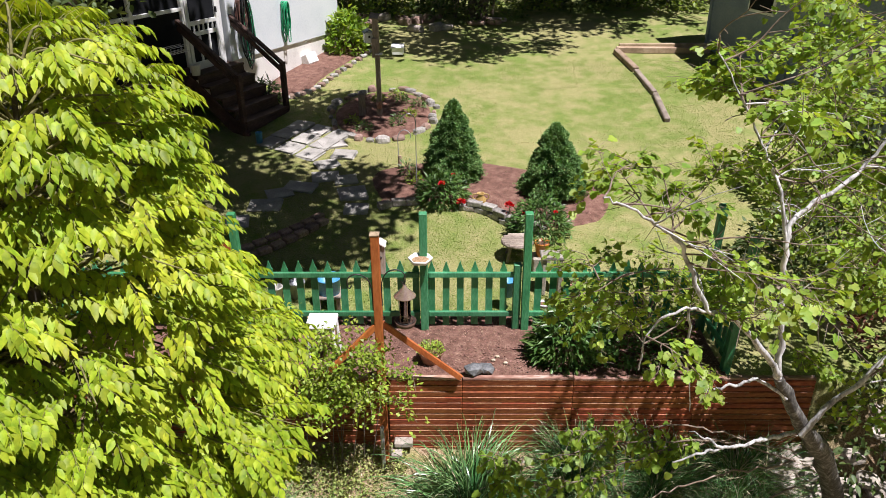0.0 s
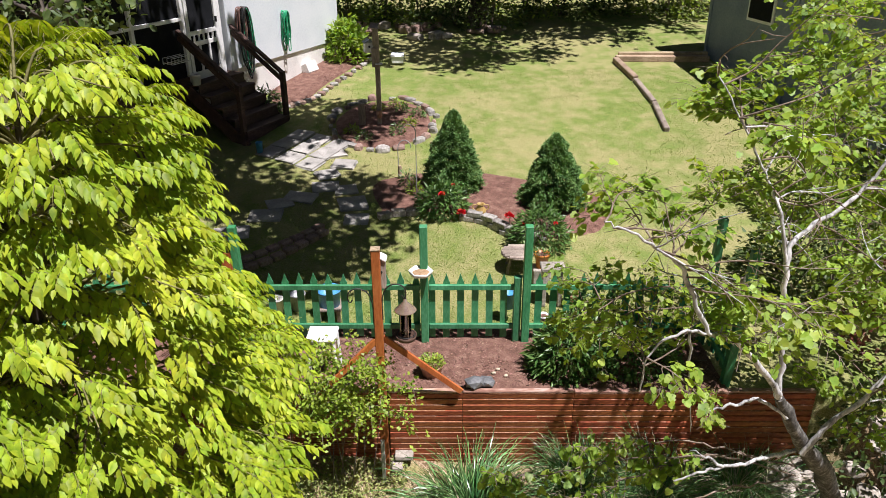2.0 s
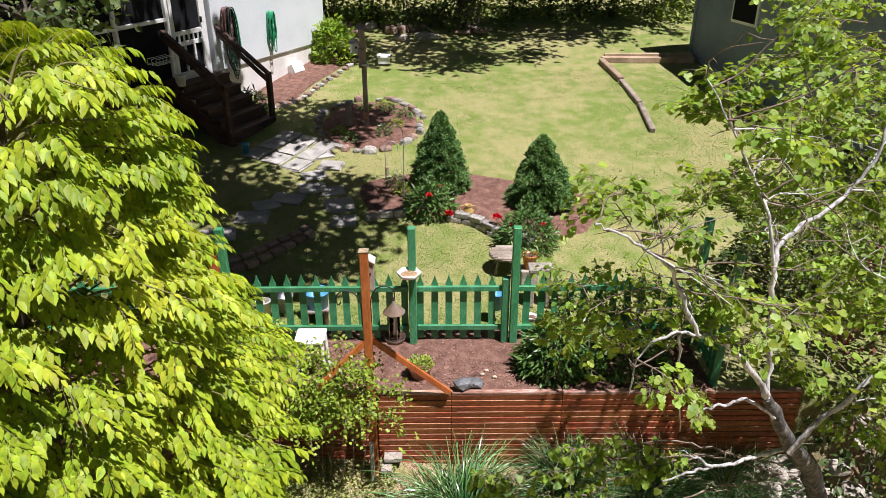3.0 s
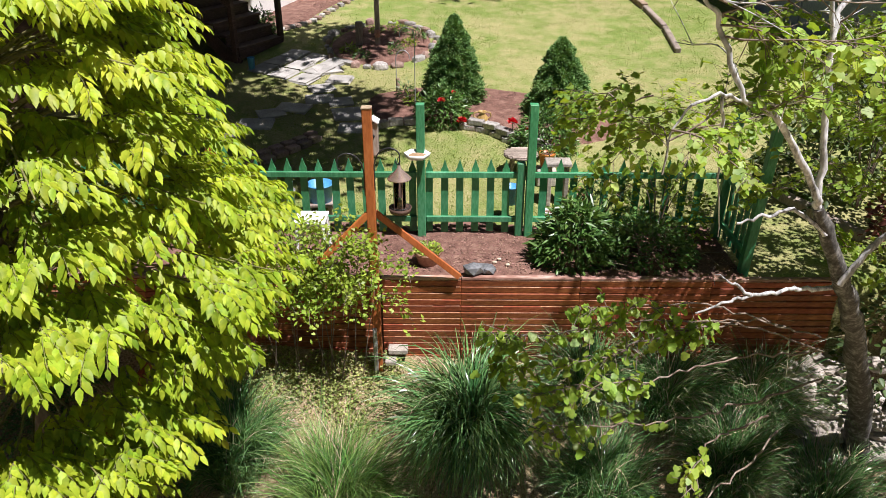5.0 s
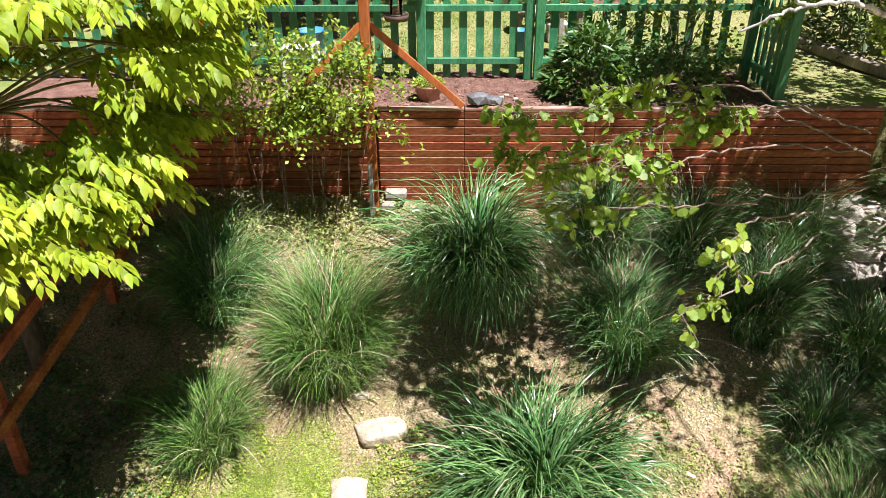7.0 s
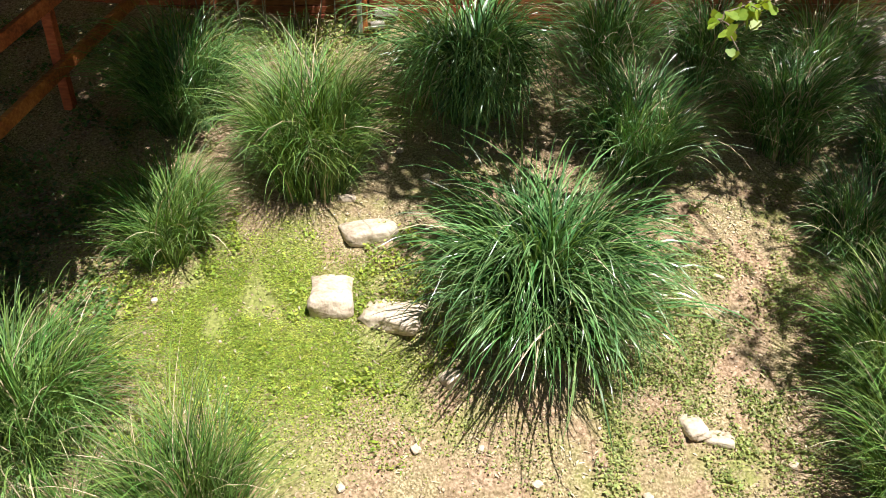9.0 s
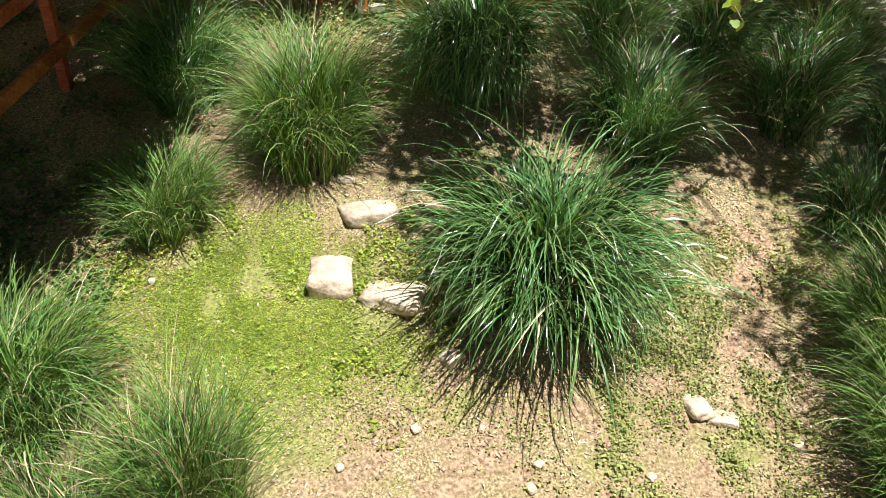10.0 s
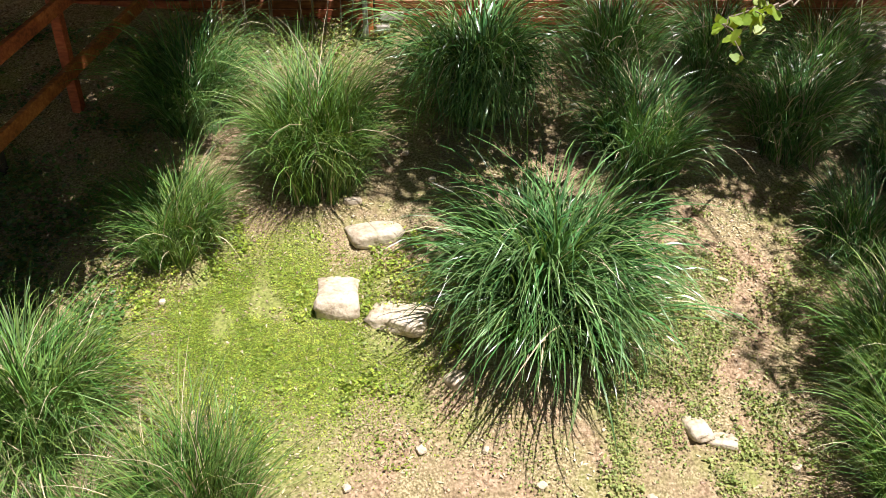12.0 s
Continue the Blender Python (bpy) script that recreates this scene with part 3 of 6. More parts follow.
# ---- retaining wall ----
def build_wall():
    wall = thing("retaining_wall", "red-stained wooden board retaining wall with a worn cap", "retaining wall", kind="structure")
    rows, pitch, top = 13, 0.072, 0.025
    spans = [(-4.7, -2.952), (-2.95, -1.802), (-1.8, -0.67), (-0.58, 0.205), (0.207, 1.38), (1.382, 2.67), (2.672, 3.92)]
    rng = random.Random(3)
    for x0, x1 in spans:
        me = bpy.data.meshes.new("board")
        box_bm(x1 - x0 - 0.002, 0.03, pitch - 0.007, 0.004).to_mesh(me)
        me.materials.append(M_STAIN)
        for k in range(rows):
            z = top - pitch * (k + 0.5)
            y = 6.63 - 0.0025 * k + rng.uniform(-0.004, 0.004)
            tip = rng.uniform(-0.15, 0.15)
            share("board", me, wall, pose((x0 + x1) / 2, y, z, 6 + rng.uniform(-1.5, 1.5), tip, 0))
            # bare worn edges along stretches of the board
            a = x0 + rng.uniform(0.0, 0.35) * (x1 - x0)
            while a < x1 - 0.1 and rng.random() < 0.85:
                b = min(x1 - 0.01, a + rng.uniform(0.25, 0.9))
                part("board_edge", box_bm(b - a, 0.011, 0.004, 0.0015, ((a + b) / 2, y - 0.0125, z + 0.031 + (a + b - x0 - x1) / 2 * -math.tan(math.radians(tip)))), M_EDGE, wall, "bare worn board edge")
                a = b + rng.uniform(0.05, 0.5)
        part("cap", box_bm(x1 - x0 - 0.004, 0.058, 0.03, 0.006, ((x0 + x1) / 2, 6.642, top + 0.017 + rng.uniform(-0.003, 0.003))), M_CAP, wall, "sun-worn cap board")
    part("backing", box_bm(8.6, 0.05, 1.3, 0, (-0.37, 6.672, -0.62)), M_DECK, wall)
    return wall


build_wall()


# ---- post with braces, hooks and feeder ----
def build_post():
    post = thing("garden_post", "orange-stained square wooden post with two diagonal braces", "post", (-0.62, 6.42, -0.95))
    off = Vector((0.62, -6.42, 0.95))
    part("upright", box_bm(0.082, 0.085, 2.72, 0.006, (0, 0, 1.40)), M_ORANGE, post)
    part("post_top", box_bm(0.092, 0.092, 0.012, 0.003, (0, 0, 2.766)), M_TIMBER, post, "bare weathered end grain")
    for a, b in (((-0.60, 6.47, 0.82), (0.19, 6.575, 0.085)), ((-0.65, 6.40, 0.83), (-1.26, 6.28, 0.24))):
        part("brace", beam_bm(Vector(a) + off, Vector(b) + off, 0.036, 0.06), M_ORANGE, post)
    for s, z in ((1, 2.36), (-1, 2.31)):
        pts = [(s * 0.045, -0.02, z - 0.35), (s * 0.05, -0.03, z - 0.1), (s * 0.1, -0.04, z + 0.02), (s * 0.19, -0.05, z + 0.06), (s * 0.265, -0.05, z + 0.02), (s * 0.275, -0.05, z - 0.06), (s * 0.255, -0.05, z - 0.09), (s * 0.235, -0.05, z - 0.06)]
        b = Buf()
        tube(b, curve_pts(pts, 5), 0.0065, 6)
        part("hook", b, M_BLACK, post, "black iron crook")
    return post


build_post()


def build_feeder():
    f = thing("bird_feeder", "copper-toned tube bird feeder with conical roof hanging from a crook", "bird feeder", (-0.352, 6.37, 0.86))
    part("roof", lathe_bm([(0.012, 0.455), (0.018, 0.44), (0.022, 0.42), (0.105, 0.335), (0.108, 0.328), (0.10, 0.33), (0.0, 0.345)], 28), M_METAL, f)
    part("tube", lathe_bm([(0.052, 0.05), (0.052, 0.34), (0.049, 0.34), (0.049, 0.05)], 20), M_GLASS, f, "clear plastic tube")
    part("seed", lathe_bm([(0.0, 0.045), (0.045, 0.05), (0.045, 0.1), (0.02, 0.12), (0.0, 0.122)], 16), M_SEED, f)
    part("tray", lathe_bm([(0.0, 0.02), (0.088, 0.02), (0.1, 0.055), (0.105, 0.055), (0.092, 0.008), (0.0, 0.005)], 24), M_DECK, f, "dark seed tray")
    b = Buf()
    ring = [(0.085 * math.cos(a), 0.085 * math.sin(a), 0.06) for a in np.linspace(0, 2 * math.pi, 25)]
    tube(b, ring, 0.004, 6)
    part("perch_ring", b, M_BLACK, f)
    for a in (0.5, 2.1, 3.6, 5.2):
        b = Buf()
        tube(b, [(0.055 * math.cos(a), 0.055 * math.sin(a), 0.03), (0.055 * math.cos(a), 0.055 * math.sin(a), 0.335)], 0.003, 5)
        part("rod", b, M_METAL, f)
    b = Buf()
    tube(b, curve_pts([(0, 0, 0.45), (0.012, 0, 0.49), (0.002, 0, 0.53), (-0.012, 0, 0.5), (0, 0, 0.455)], 5), 0.003, 5)
    part("loop", b, M_BLACK, f)


build_feeder()


def birdhouse(loc, size, mat, roof_mat, label, rot=0.0, hole=True):
    sx, sy, sz = size
    h = thing("birdhouse", label, "birdhouse", loc, rot=(0, 0, rot))
    part("box", box_bm(sx, sy, sz, 0.004, (0, 0, sz / 2)), mat, h)
    for s in (-1, 1):
        part("roof", box_bm(sx * 0.78, sy * 1.3, 0.014, 0.002, (s * sx * 0.3, 0, sz + sx * 0.17), m=pose(0, 0, 0, 0, s * 32, 0)), roof_mat, h)
    if hole:
        b = lathe_bm([(0.0, 0.0), (0.02, 0.0), (0.02, 0.006), (0.0, 0.006)], 14)
        bmesh.ops.transform(b, matrix=pose(0, -sy / 2, sz * 0.6, 90, 0, 0), verts=b.verts)
        part("entry_hole", b, M_BLACK, h)
    return h


birdhouse((-0.585, 6.53, 1.36), (0.09, 0.1, 0.3), M_GREYWOOD, M_WHITE, "narrow grey-green wooden birdhouse with a white roof on the post", 0)


# ---- picket fence ----
def picket_mesh(w, h, t=0.018):
    bm = bmesh.new()
    out = [(-w / 2, 0), (w / 2, 0), (w / 2, h - 0.11), (w * 0.36, h - 0.09), (0, h), (-w * 0.36, h - 0.09), (-w / 2, h - 0.11)]
    lo = [bm.verts.new((x, -t / 2, z)) for x, z in out]
    hi = [bm.verts.new((x, t / 2, z)) for x, z in out]
    bm.faces.new(lo)
    bm.faces.new(hi[::-1])
    for k in range(len(out)):
        q = (k + 1) % len(out)
        bm.faces.new((lo[q], lo[k], hi[k], hi[q]))
    bmesh.ops.recalc_face_normals(bm, faces=bm.faces)
    me = bpy.data.meshes.new("picket")
    bm.to_mesh(me)
    bm.free()
    me.materials.append(M_GREEN)
    return me


PICKET = picket_mesh(0.079, 0.845)


def build_fence():
    rng = random.Random(8)
    fence = thing("picket_fence", "green-painted wooden picket fence with tall posts", "fence", (0, 0, 0))
    gate = thing("garden_gate", "closed green picket gate between two tall posts", "gate", (0, 0, 0))
    for x, y, h, lean in ((-2.31, 7.63, 1.51, -1), (-0.22, 7.63, 1.51, 0), (0.945, 7.63, 1.51, 0), (3.02, 7.63, 1.6, 1.5), (3.05, 6.80, 1.6, 2.5)):
        part("post", box_bm(0.088, 0.088, h + 0.1, 0.006, (x, y, h / 2 - 0.05), m=pose(0, 0, 0, 0, lean, 0)), M_GREEN, fence)
    part("post", box_bm(0.088, 0.088, 0.92, 0.006, (0.845, 7.66, 0.41)), M_GREEN, fence)
    runs = [(fence, -4.6, -2.36), (fence, -2.26, -0.27), (gate, -0.17, 0.845), (fence, 0.99, 2.97)]
    for owner, x0, x1 in runs:
        for z in (0.725, 0.21):
            part("rail", box_bm(x1 - x0, 0.038, 0.062, 0.004, ((x0 + x1) / 2, 7.668, z)), M_GREEN, owner)
        x = x0 + (0.03 if owner is gate else 0.1)
        while x < x1 - 0.04:
            share("picket", PICKET, owner, pose(x, 7.70 + rng.uniform(-0.003, 0.003), 0.05 + rng.uniform(-0.01, 0.01), 0, rng.uniform(-0.8, 0.8), 0))
            x += 0.1675
    for z in (0.725, 0.21):
        part("rail", box_bm(0.038, 0.76, 0.062, 0.004, (3.03, 7.2, z)), M_GREEN, fence)
    for k in range(5):
        share("picket", PICKET, fence, pose(3.065, 6.92 + 0.15 * k, 0.05, 0, rng.uniform(-1, 1), 90))


build_fence()


def platform_feeder():
    p = thing("platform_feeder", "white hexagonal platform bird feeder fixed to a green post", "bird feeder", (-0.25, 7.50, 0.985))
    part("tray", lathe_bm([(0.0, 0.0), (0.125, 0.0), (0.14, 0.045), (0.132, 0.047), (0.118, 0.012), (0.0, 0.012)], 6), M_WHITE, p)
    part("seed", lathe_bm([(0.0, 0.02), (0.085, 0.017), (0.1, 0.012)], 12), M_SEED, p)
    part("bracket", box_bm(0.03, 0.1, 0.03, 0.003, (0.02, 0.06, -0.015)), M_WHITE, p)


platform_feeder()


# ---- ornamental grasses ----
def grass_clump(name, x, y, n, length, width, spread, mat, seed, label, straw=0.05, lean0=0.6, droop=0.6, squash=1.0):
    """A mound of tufts: upright in the middle, leaning out towards the rim, the blades bowing over with hanging tips."""
    rng = np.random.default_rng(seed)
    c = thing(name, label, "ornamental grass", (x, y, ground_z(x, y) - 0.03), group="ornamental grass clumps")
    k = n // 14
    tr = spread * np.sqrt(rng.uniform(0, 1, k))
    ta = rng.uniform(0, 2 * np.pi, k)
    taz = ta + rng.normal(0, 1.0, k)
    tb = rng.normal(0, 0.2, k)
    tl = np.clip(lean0 * (0.15 + 0.85 * tr / spread) * rng.uniform(0.5, 1.25, k) + rng.normal(0, 0.08, k), 0, 1.2)
    tlen = length * rng.uniform(0.58, 1.06, k) * (1.0 - 0.2 * tr / spread)
    tdr = rng.uniform(0.65, 1.25, k)
    pick = rng.integers(0, k, n)
    base = np.stack([tr[pick] * np.cos(ta[pick]), tr[pick] * np.sin(ta[pick]) * squash, np.zeros(n)], 1) + rng.normal(0, 0.018, (n, 3)) * [1, 1, 0]
    base[:, 2] = [ground_z(x + p[0], y + p[1]) - ground_z(x, y) for p in base]
    az = taz[pick] + rng.normal(0, 0.26, n)
    lean = np.clip(tl[pick] + rng.normal(0, 0.1, n), 0, 1.25)
    ln = tlen[pick] * rng.uniform(0.5, 1.1, n)
    wd = width * rng.uniform(0.55, 1.25, n)
    dry = rng.uniform(0, 1, n) < straw
    for part_name, sel, m in (("blades", ~dry, mat), ("dry_blades", dry, M_STRAW)):
        if sel.any():
            b = Buf()
            blades(b, base[sel], az[sel], lean[sel], ln[sel], wd[sel], rng, 9, droop * tdr[pick][sel], 2.3, (tb[pick] + rng.normal(0, 0.09, n))[sel])
            part(part_name, b, m, c)
    return c


G_FINE = "fine-bladed green ornamental grass clump on the bare slope"
G_WIDE = "large arching clump of broad green ornamental grass"
for x, y, n, length, width, spread, mat, label, straw, lean0, droop in (
    (0.72, 3.98, 2700, 1.5, 0.0165, 0.32, M_BLADE, G_WIDE, 0.03, 0.42, 0.85),
    (0.27, 5.75, 2300, 1.62, 0.014, 0.26, M_BLADE, G_WIDE, 0.02, 0.32, 1.15),
    (-0.86, 4.98, 3600, 1.22, 0.0085, 0.30, M_BLADE2, G_FINE, 0.06, 0.24, 0.59),
    (-1.72, 4.36, 1700, 0.85, 0.008, 0.22, M_BLADE2, G_FINE, 0.05, 0.41, 0.59),
    (1.5, 5.3, 2100, 1.0, 0.0095, 0.28, M_BLADE, G_FINE, 0.06, 0.37, 0.63),
    (2.72, 5.6, 2000, 1.05, 0.0095, 0.28, M_BLADE, G_FINE, 0.12, 0.34, 0.57),
    (-2.12, 3.08, 1800, 1.1, 0.0095, 0.26, M_BLADE2, G_FINE, 0.04, 0.41, 0.65),
    (-1.15, 2.62, 1500, 1.12, 0.0075, 0.24, M_BLADE2, G_FINE, 0.1, 0.24, 0.40),
    (-1.75, 2.5, 700, 0.9, 0.0075, 0.26, M_BLADE2, G_FINE, 0.2, 0.34, 0.43),
    (2.86, 3.6, 2400, 1.15, 0.009, 0.3, M_BLADE2, G_FINE, 0.05, 0.34, 0.57),
    (-1.86, 5.45, 2000, 1.05, 0.0095, 0.26, M_BLADE, G_FINE, 0.04, 0.34, 0.59),
    (2.95, 4.65, 1400, 0.8, 0.0075, 0.24, M_BLADE, G_FINE, 0.15, 0.44, 0.59),
    (1.45, 6.2, 1500, 1.2, 0.0095, 0.2, M_BLADE, G_FINE, 0.1, 0.34, 0.59),
    (3.75, 4.5, 1800, 1.05, 0.0085, 0.28, M_BLADE, G_FINE, 0.1, 0.37, 0.59),
    (3.5, 3.3, 1800, 1.05, 0.0085, 0.28, M_BLADE, G_FINE, 0.1, 0.37, 0.59),
    (3.2, 6.2, 1700, 1.2, 0.0085, 0.24, M_BLADE, G_FINE, 0.25, 0.41, 0.63),
    (2.25, 6.15, 1500, 1.2, 0.0085, 0.2, M_BLADE, G_FINE, 0.15, 0.37, 0.63),
    (3.55, 5.35, 1800, 0.95, 0.0085, 0.28, M_BLADE, G_FINE, 0.15, 0.41, 0.59),
    (2.7, 2.95, 2000, 1.15, 0.009, 0.28, M_BLADE2, G_FINE, 0.06, 0.34, 0.5),
    (-3.0, 2.9, 1500, 1.0, 0.0085, 0.26, M_BLADE2, G_FINE, 0.06, 0.41, 0.59),
):
    grass_clump("ornamental_grass", x, y, n, length, width, spread, mat, int(x * 37 + y * 91) % 997, label, straw, lean0, droop)


# ---- trees ----
def twigs_and_leaves(rng, wood, crown, start, way, length, kind, size, per, radius, droop, depth=2, leaf_tilt=0.45, hang=0.4):
    """A limb that bends, splits into twigs and carries leaves."""
    n = 6
    p, d = np.array(start, float), np.array(way, float)
    d /= np.linalg.norm(d)
    pts = [p.copy()]
    for k in range(n):
        d = d + rng.normal(0, 0.14, 3) + np.array([0, 0, -droop])
        d /= np.linalg.norm(d)
        p = p + d * length / n
        pts.append(p.copy())
    pts = np.array(pts)
    tube(wood, pts, np.linspace(radius, radius * 0.35, n + 1), 5, caps=False)
    if depth > 0:
        for k in range(2, n + 1):
            for s in (-1, 1):
                if rng.uniform() < 0.8:
                    t = pts[k] - pts[k - 1]
                    t = t / np.linalg.norm(t)
                    side = np.cross(t, [0, 0, 1.0]) * s
                    w = t * 0.75 + side * rng.uniform(0.5, 1.1) + rng.normal(0, 0.15, 3)
                    twigs_and_leaves(rng, wood, crown, pts[k], w, length * rng.uniform(0.35, 0.6), kind, size, per, radius * 0.5, droop * 1.3, depth - 1, leaf_tilt, hang)
    if depth < 2:
        m = max(2, int(per * length / 0.3))
        idx = rng.uniform(0.15, 1, m) * n
        lo = np.minimum(idx.astype(int), n - 1)
        fr = (idx - lo)[:, None]
        pos = pts[lo] * (1 - fr) + pts[lo + 1] * fr
        t = pts[lo + 1] - pts[lo]
        t /= np.linalg.norm(t, axis=1)[:, None]
        side = np.cross(t, [0, 0, 1.0]) * rng.choice([-1, 1], m)[:, None]
        w = t * rng.uniform(0.2, 0.9, m)[:, None] + side * rng.uniform(0.3, 1.0, m)[:, None] + np.array([0, 0, -hang]) * rng.uniform(0.4, 1.6, m)[:, None]
        leaves(crown, pos + rng.normal(0, 0.012, (m, 3)), w, size * rng.uniform(0.6, 1.15, m), kind, rng, leaf_tilt)


def left_tree():
    """Flat tiers of arching twigs; pointed leaves hang in pairs from each twig."""
    rng = np.random.default_rng(21)
    base = Vector((-3.1, 4.8, ground_z(-3.1, 4.8) - 0.1))
    tree = thing("maple_tree", "young tree with bright yellow-green pointed drooping leaves", "tree", (0, 0, 0))
    stem, crown = Buf(), Buf()
    trunk = curve_pts([base, (-3.05, 4.75, 0.2), (-2.9, 4.7, 1.6), (-2.65, 4.6, 2.8), (-2.5, 4.55, 3.6)], 8)
    tube(stem, trunk, np.linspace(0.08, 0.015, len(trunk)), 10)
    part("trunk", stem, M_BARK_D, tree)
    # how far the crown reaches from its stem, by height and by compass angle
    angles = [-110, -80, -55, -30, -10, 10, 30, 55, 80]
    reach_at = [
        (0.45, [1.6, 2.0, 2.35, 1.75, 1.6, 1.6, 1.7, 1.8, 1.8]),
        (0.8, [1.7, 2.1, 2.3, 2.0, 1.85, 1.85, 2.0, 2.0, 1.8]),
        (1.35, [1.8, 2.1, 2.3, 2.3, 2.05, 1.9, 1.95, 2.1, 1.8]),
        (2.0, [1.7, 1.8, 1.8, 1.9, 1.9, 1.5, 1.4, 1.5, 1.7]),
        (2.6, [1.5, 1.6, 1.6, 1.6, 1.35, 1.2, 1.2, 1.6, 1.6]),
        (3.2, [1.3, 1.3, 1.3, 1.3, 1.3, 1.15, 1.1, 1.2, 1.2]),
        (3.85, [0.5, 0.6, 0.75, 0.85, 0.85, 0.75, 0.7, 0.65, 0.5]),
    ]
    tips = []
    # each tier: height, count of sprays, from and to which angle
    for tier, (z0, count, a0, a1) in enumerate([(0.40, 9, -108, -32), (0.68, 8, -85, 10), (0.72, 3, 5, 60), (1.06, 7, -35, 75), (1.42, 11, -112, 88), (1.5, 6, -115, -50), (1.82, 9, -112, 88), (2.22, 10, -112, 88), (2.62, 9, -112, 88), (2.98, 8, -112, 88), (3.28, 7, -112, 88), (3.52, 6, -112, 88), (3.74, 4, -60, 60)]):
        inner = 0 if z0 < 1.2 else 3
        for k in range(count + inner):
            a = a0 + (a1 - a0) * ((k * 0.618 + tier * 0.37) % 1.0)
            z = z0 + rng.normal(0, 0.04)
            r = 1.05 * np.interp(z, [q[0] for q in reach_at], [np.interp(a, angles, q[1]) for q in reach_at])
            r *= rng.uniform(0.84, 1.02) if k < count else rng.uniform(0.5, 0.7)
            i = int(np.argmin(abs(trunk[:, 2] - z)))
            half = min(0.4, 0.2 * r + 0.03) * rng.uniform(0.7, 1.05) * (0.8 if z0 > 2.9 else 1.0)
            tips.append((trunk[i, 0] + r * math.cos(math.radians(a)), trunk[i, 1] + r * math.sin(math.radians(a)), z, half))
        # the far side of the crown
        for k in range(5):
            a = math.radians(105 + 130 * ((k * 0.618 + tier * 0.29) % 1.0))
            i = int(np.argmin(abs(trunk[:, 2] - z0)))
            r = max(0.6, 2.2 - 0.4 * z0) * rng.uniform(0.6, 1.0)
            tips.append((trunk[i, 0] + r * math.cos(a), trunk[i, 1] + r * math.sin(a), z0 + 0.2, 0.45))
    spots, ways, sizes, ups = [], [], [], []
    for tx, ty, tz, half in tips:
        tip = np.array([tx, ty, tz])
        i = int(np.argmin(abs(trunk[:, 2] - (tz - 0.1))))
        p0 = trunk[i]
        d = (tip - p0) * [1, 1, 0]
        reach = np.linalg.norm(d)
        d /= reach
        side = np.array([-d[1], d[0], 0])
        limb = curve_pts([p0, p0 + d * reach * 0.45 + [0, 0, tz - p0[2] + 0.12] + side * rng.normal(0, 0.06), tip - d * 0.1 + [0, 0, 0.07]], 8)
        b = Buf()
        tube(b, limb, np.linspace(0.013, 0.004, len(limb)), 5, caps=False)
        count = int(205 * half * half) + 6
        for _ in range(count):
            # a twig leaves the outer limb, rises a little and bows over
            u = rng.uniform(0, 1) ** 0.7
            lat = rng.uniform(-1, 1)
            along = max(0.0, reach - 2.1 * half) + (2.1 * half - 0.1) * u
            q = min(along / reach, 1.0) * (len(limb) - 1)
            lo = min(int(q), len(limb) - 2)
            c = limb[lo] + (limb[lo + 1] - limb[lo]) * (q - lo)
            w = half * lat * math.sqrt(max(0.1, 1 - (2 * u - 1.05) ** 2))
            c = c + side * w + [0, 0, -0.3 * (w / half) ** 2 * half + rng.normal(0, 0.025)]
            out = d * rng.uniform(0.5, 1.0) + side * (0.9 * lat + rng.normal(0, 0.35))
            out /= np.linalg.norm(out)
            ln = rng.uniform(0.17, 0.34)
            pts = np.array([c - out * ln * 0.3 - [0, 0, 0.04], c, c + out * ln * 0.4 + [0, 0, 0.025], c + out * ln * 0.8, c + out * ln - [0, 0, 0.05]])
            tube(b, pts - [0, 0, 0.012], np.linspace(0.0026, 0.0012, 5), 3, caps=False)
            cross = np.array([-out[1], out[0], 0])
            nodes = int(ln / 0.037)
            for j in range(nodes + 1):
                v = (0.25 + 0.75 * j / nodes) * 4
                k0 = min(int(v), 3)
                o = pts[k0] + (pts[k0 + 1] - pts[k0]) * (v - k0)
                big = rng.uniform(0.07, 0.108) * (1.0 - 0.2 * abs(2 * j / nodes - 1))
                for sgn in ((-1, 1) if j < nodes else (0,)):
                    wy = out * rng.uniform(0.35, 0.8) + cross * sgn * rng.uniform(0.35, 0.8)
                    wy[2] = -rng.uniform(0.45, 1.0)
                    spots.append(o + cross * sgn * 0.008)
                    ways.append(wy)
                    sizes.append(big * rng.uniform(0.85, 1.12))
                    ups.append(out * 0.35 + cross * sgn * 0.25 + [0, 0, 1.0])
        part("limb", b, M_YTWIG, tree)
    leaves(crown, spots, ways, np.array(sizes), "drip", rng, 0.16, np.array(ups))
    part("crown", crown, M_YLEAF, tree)


left_tree()


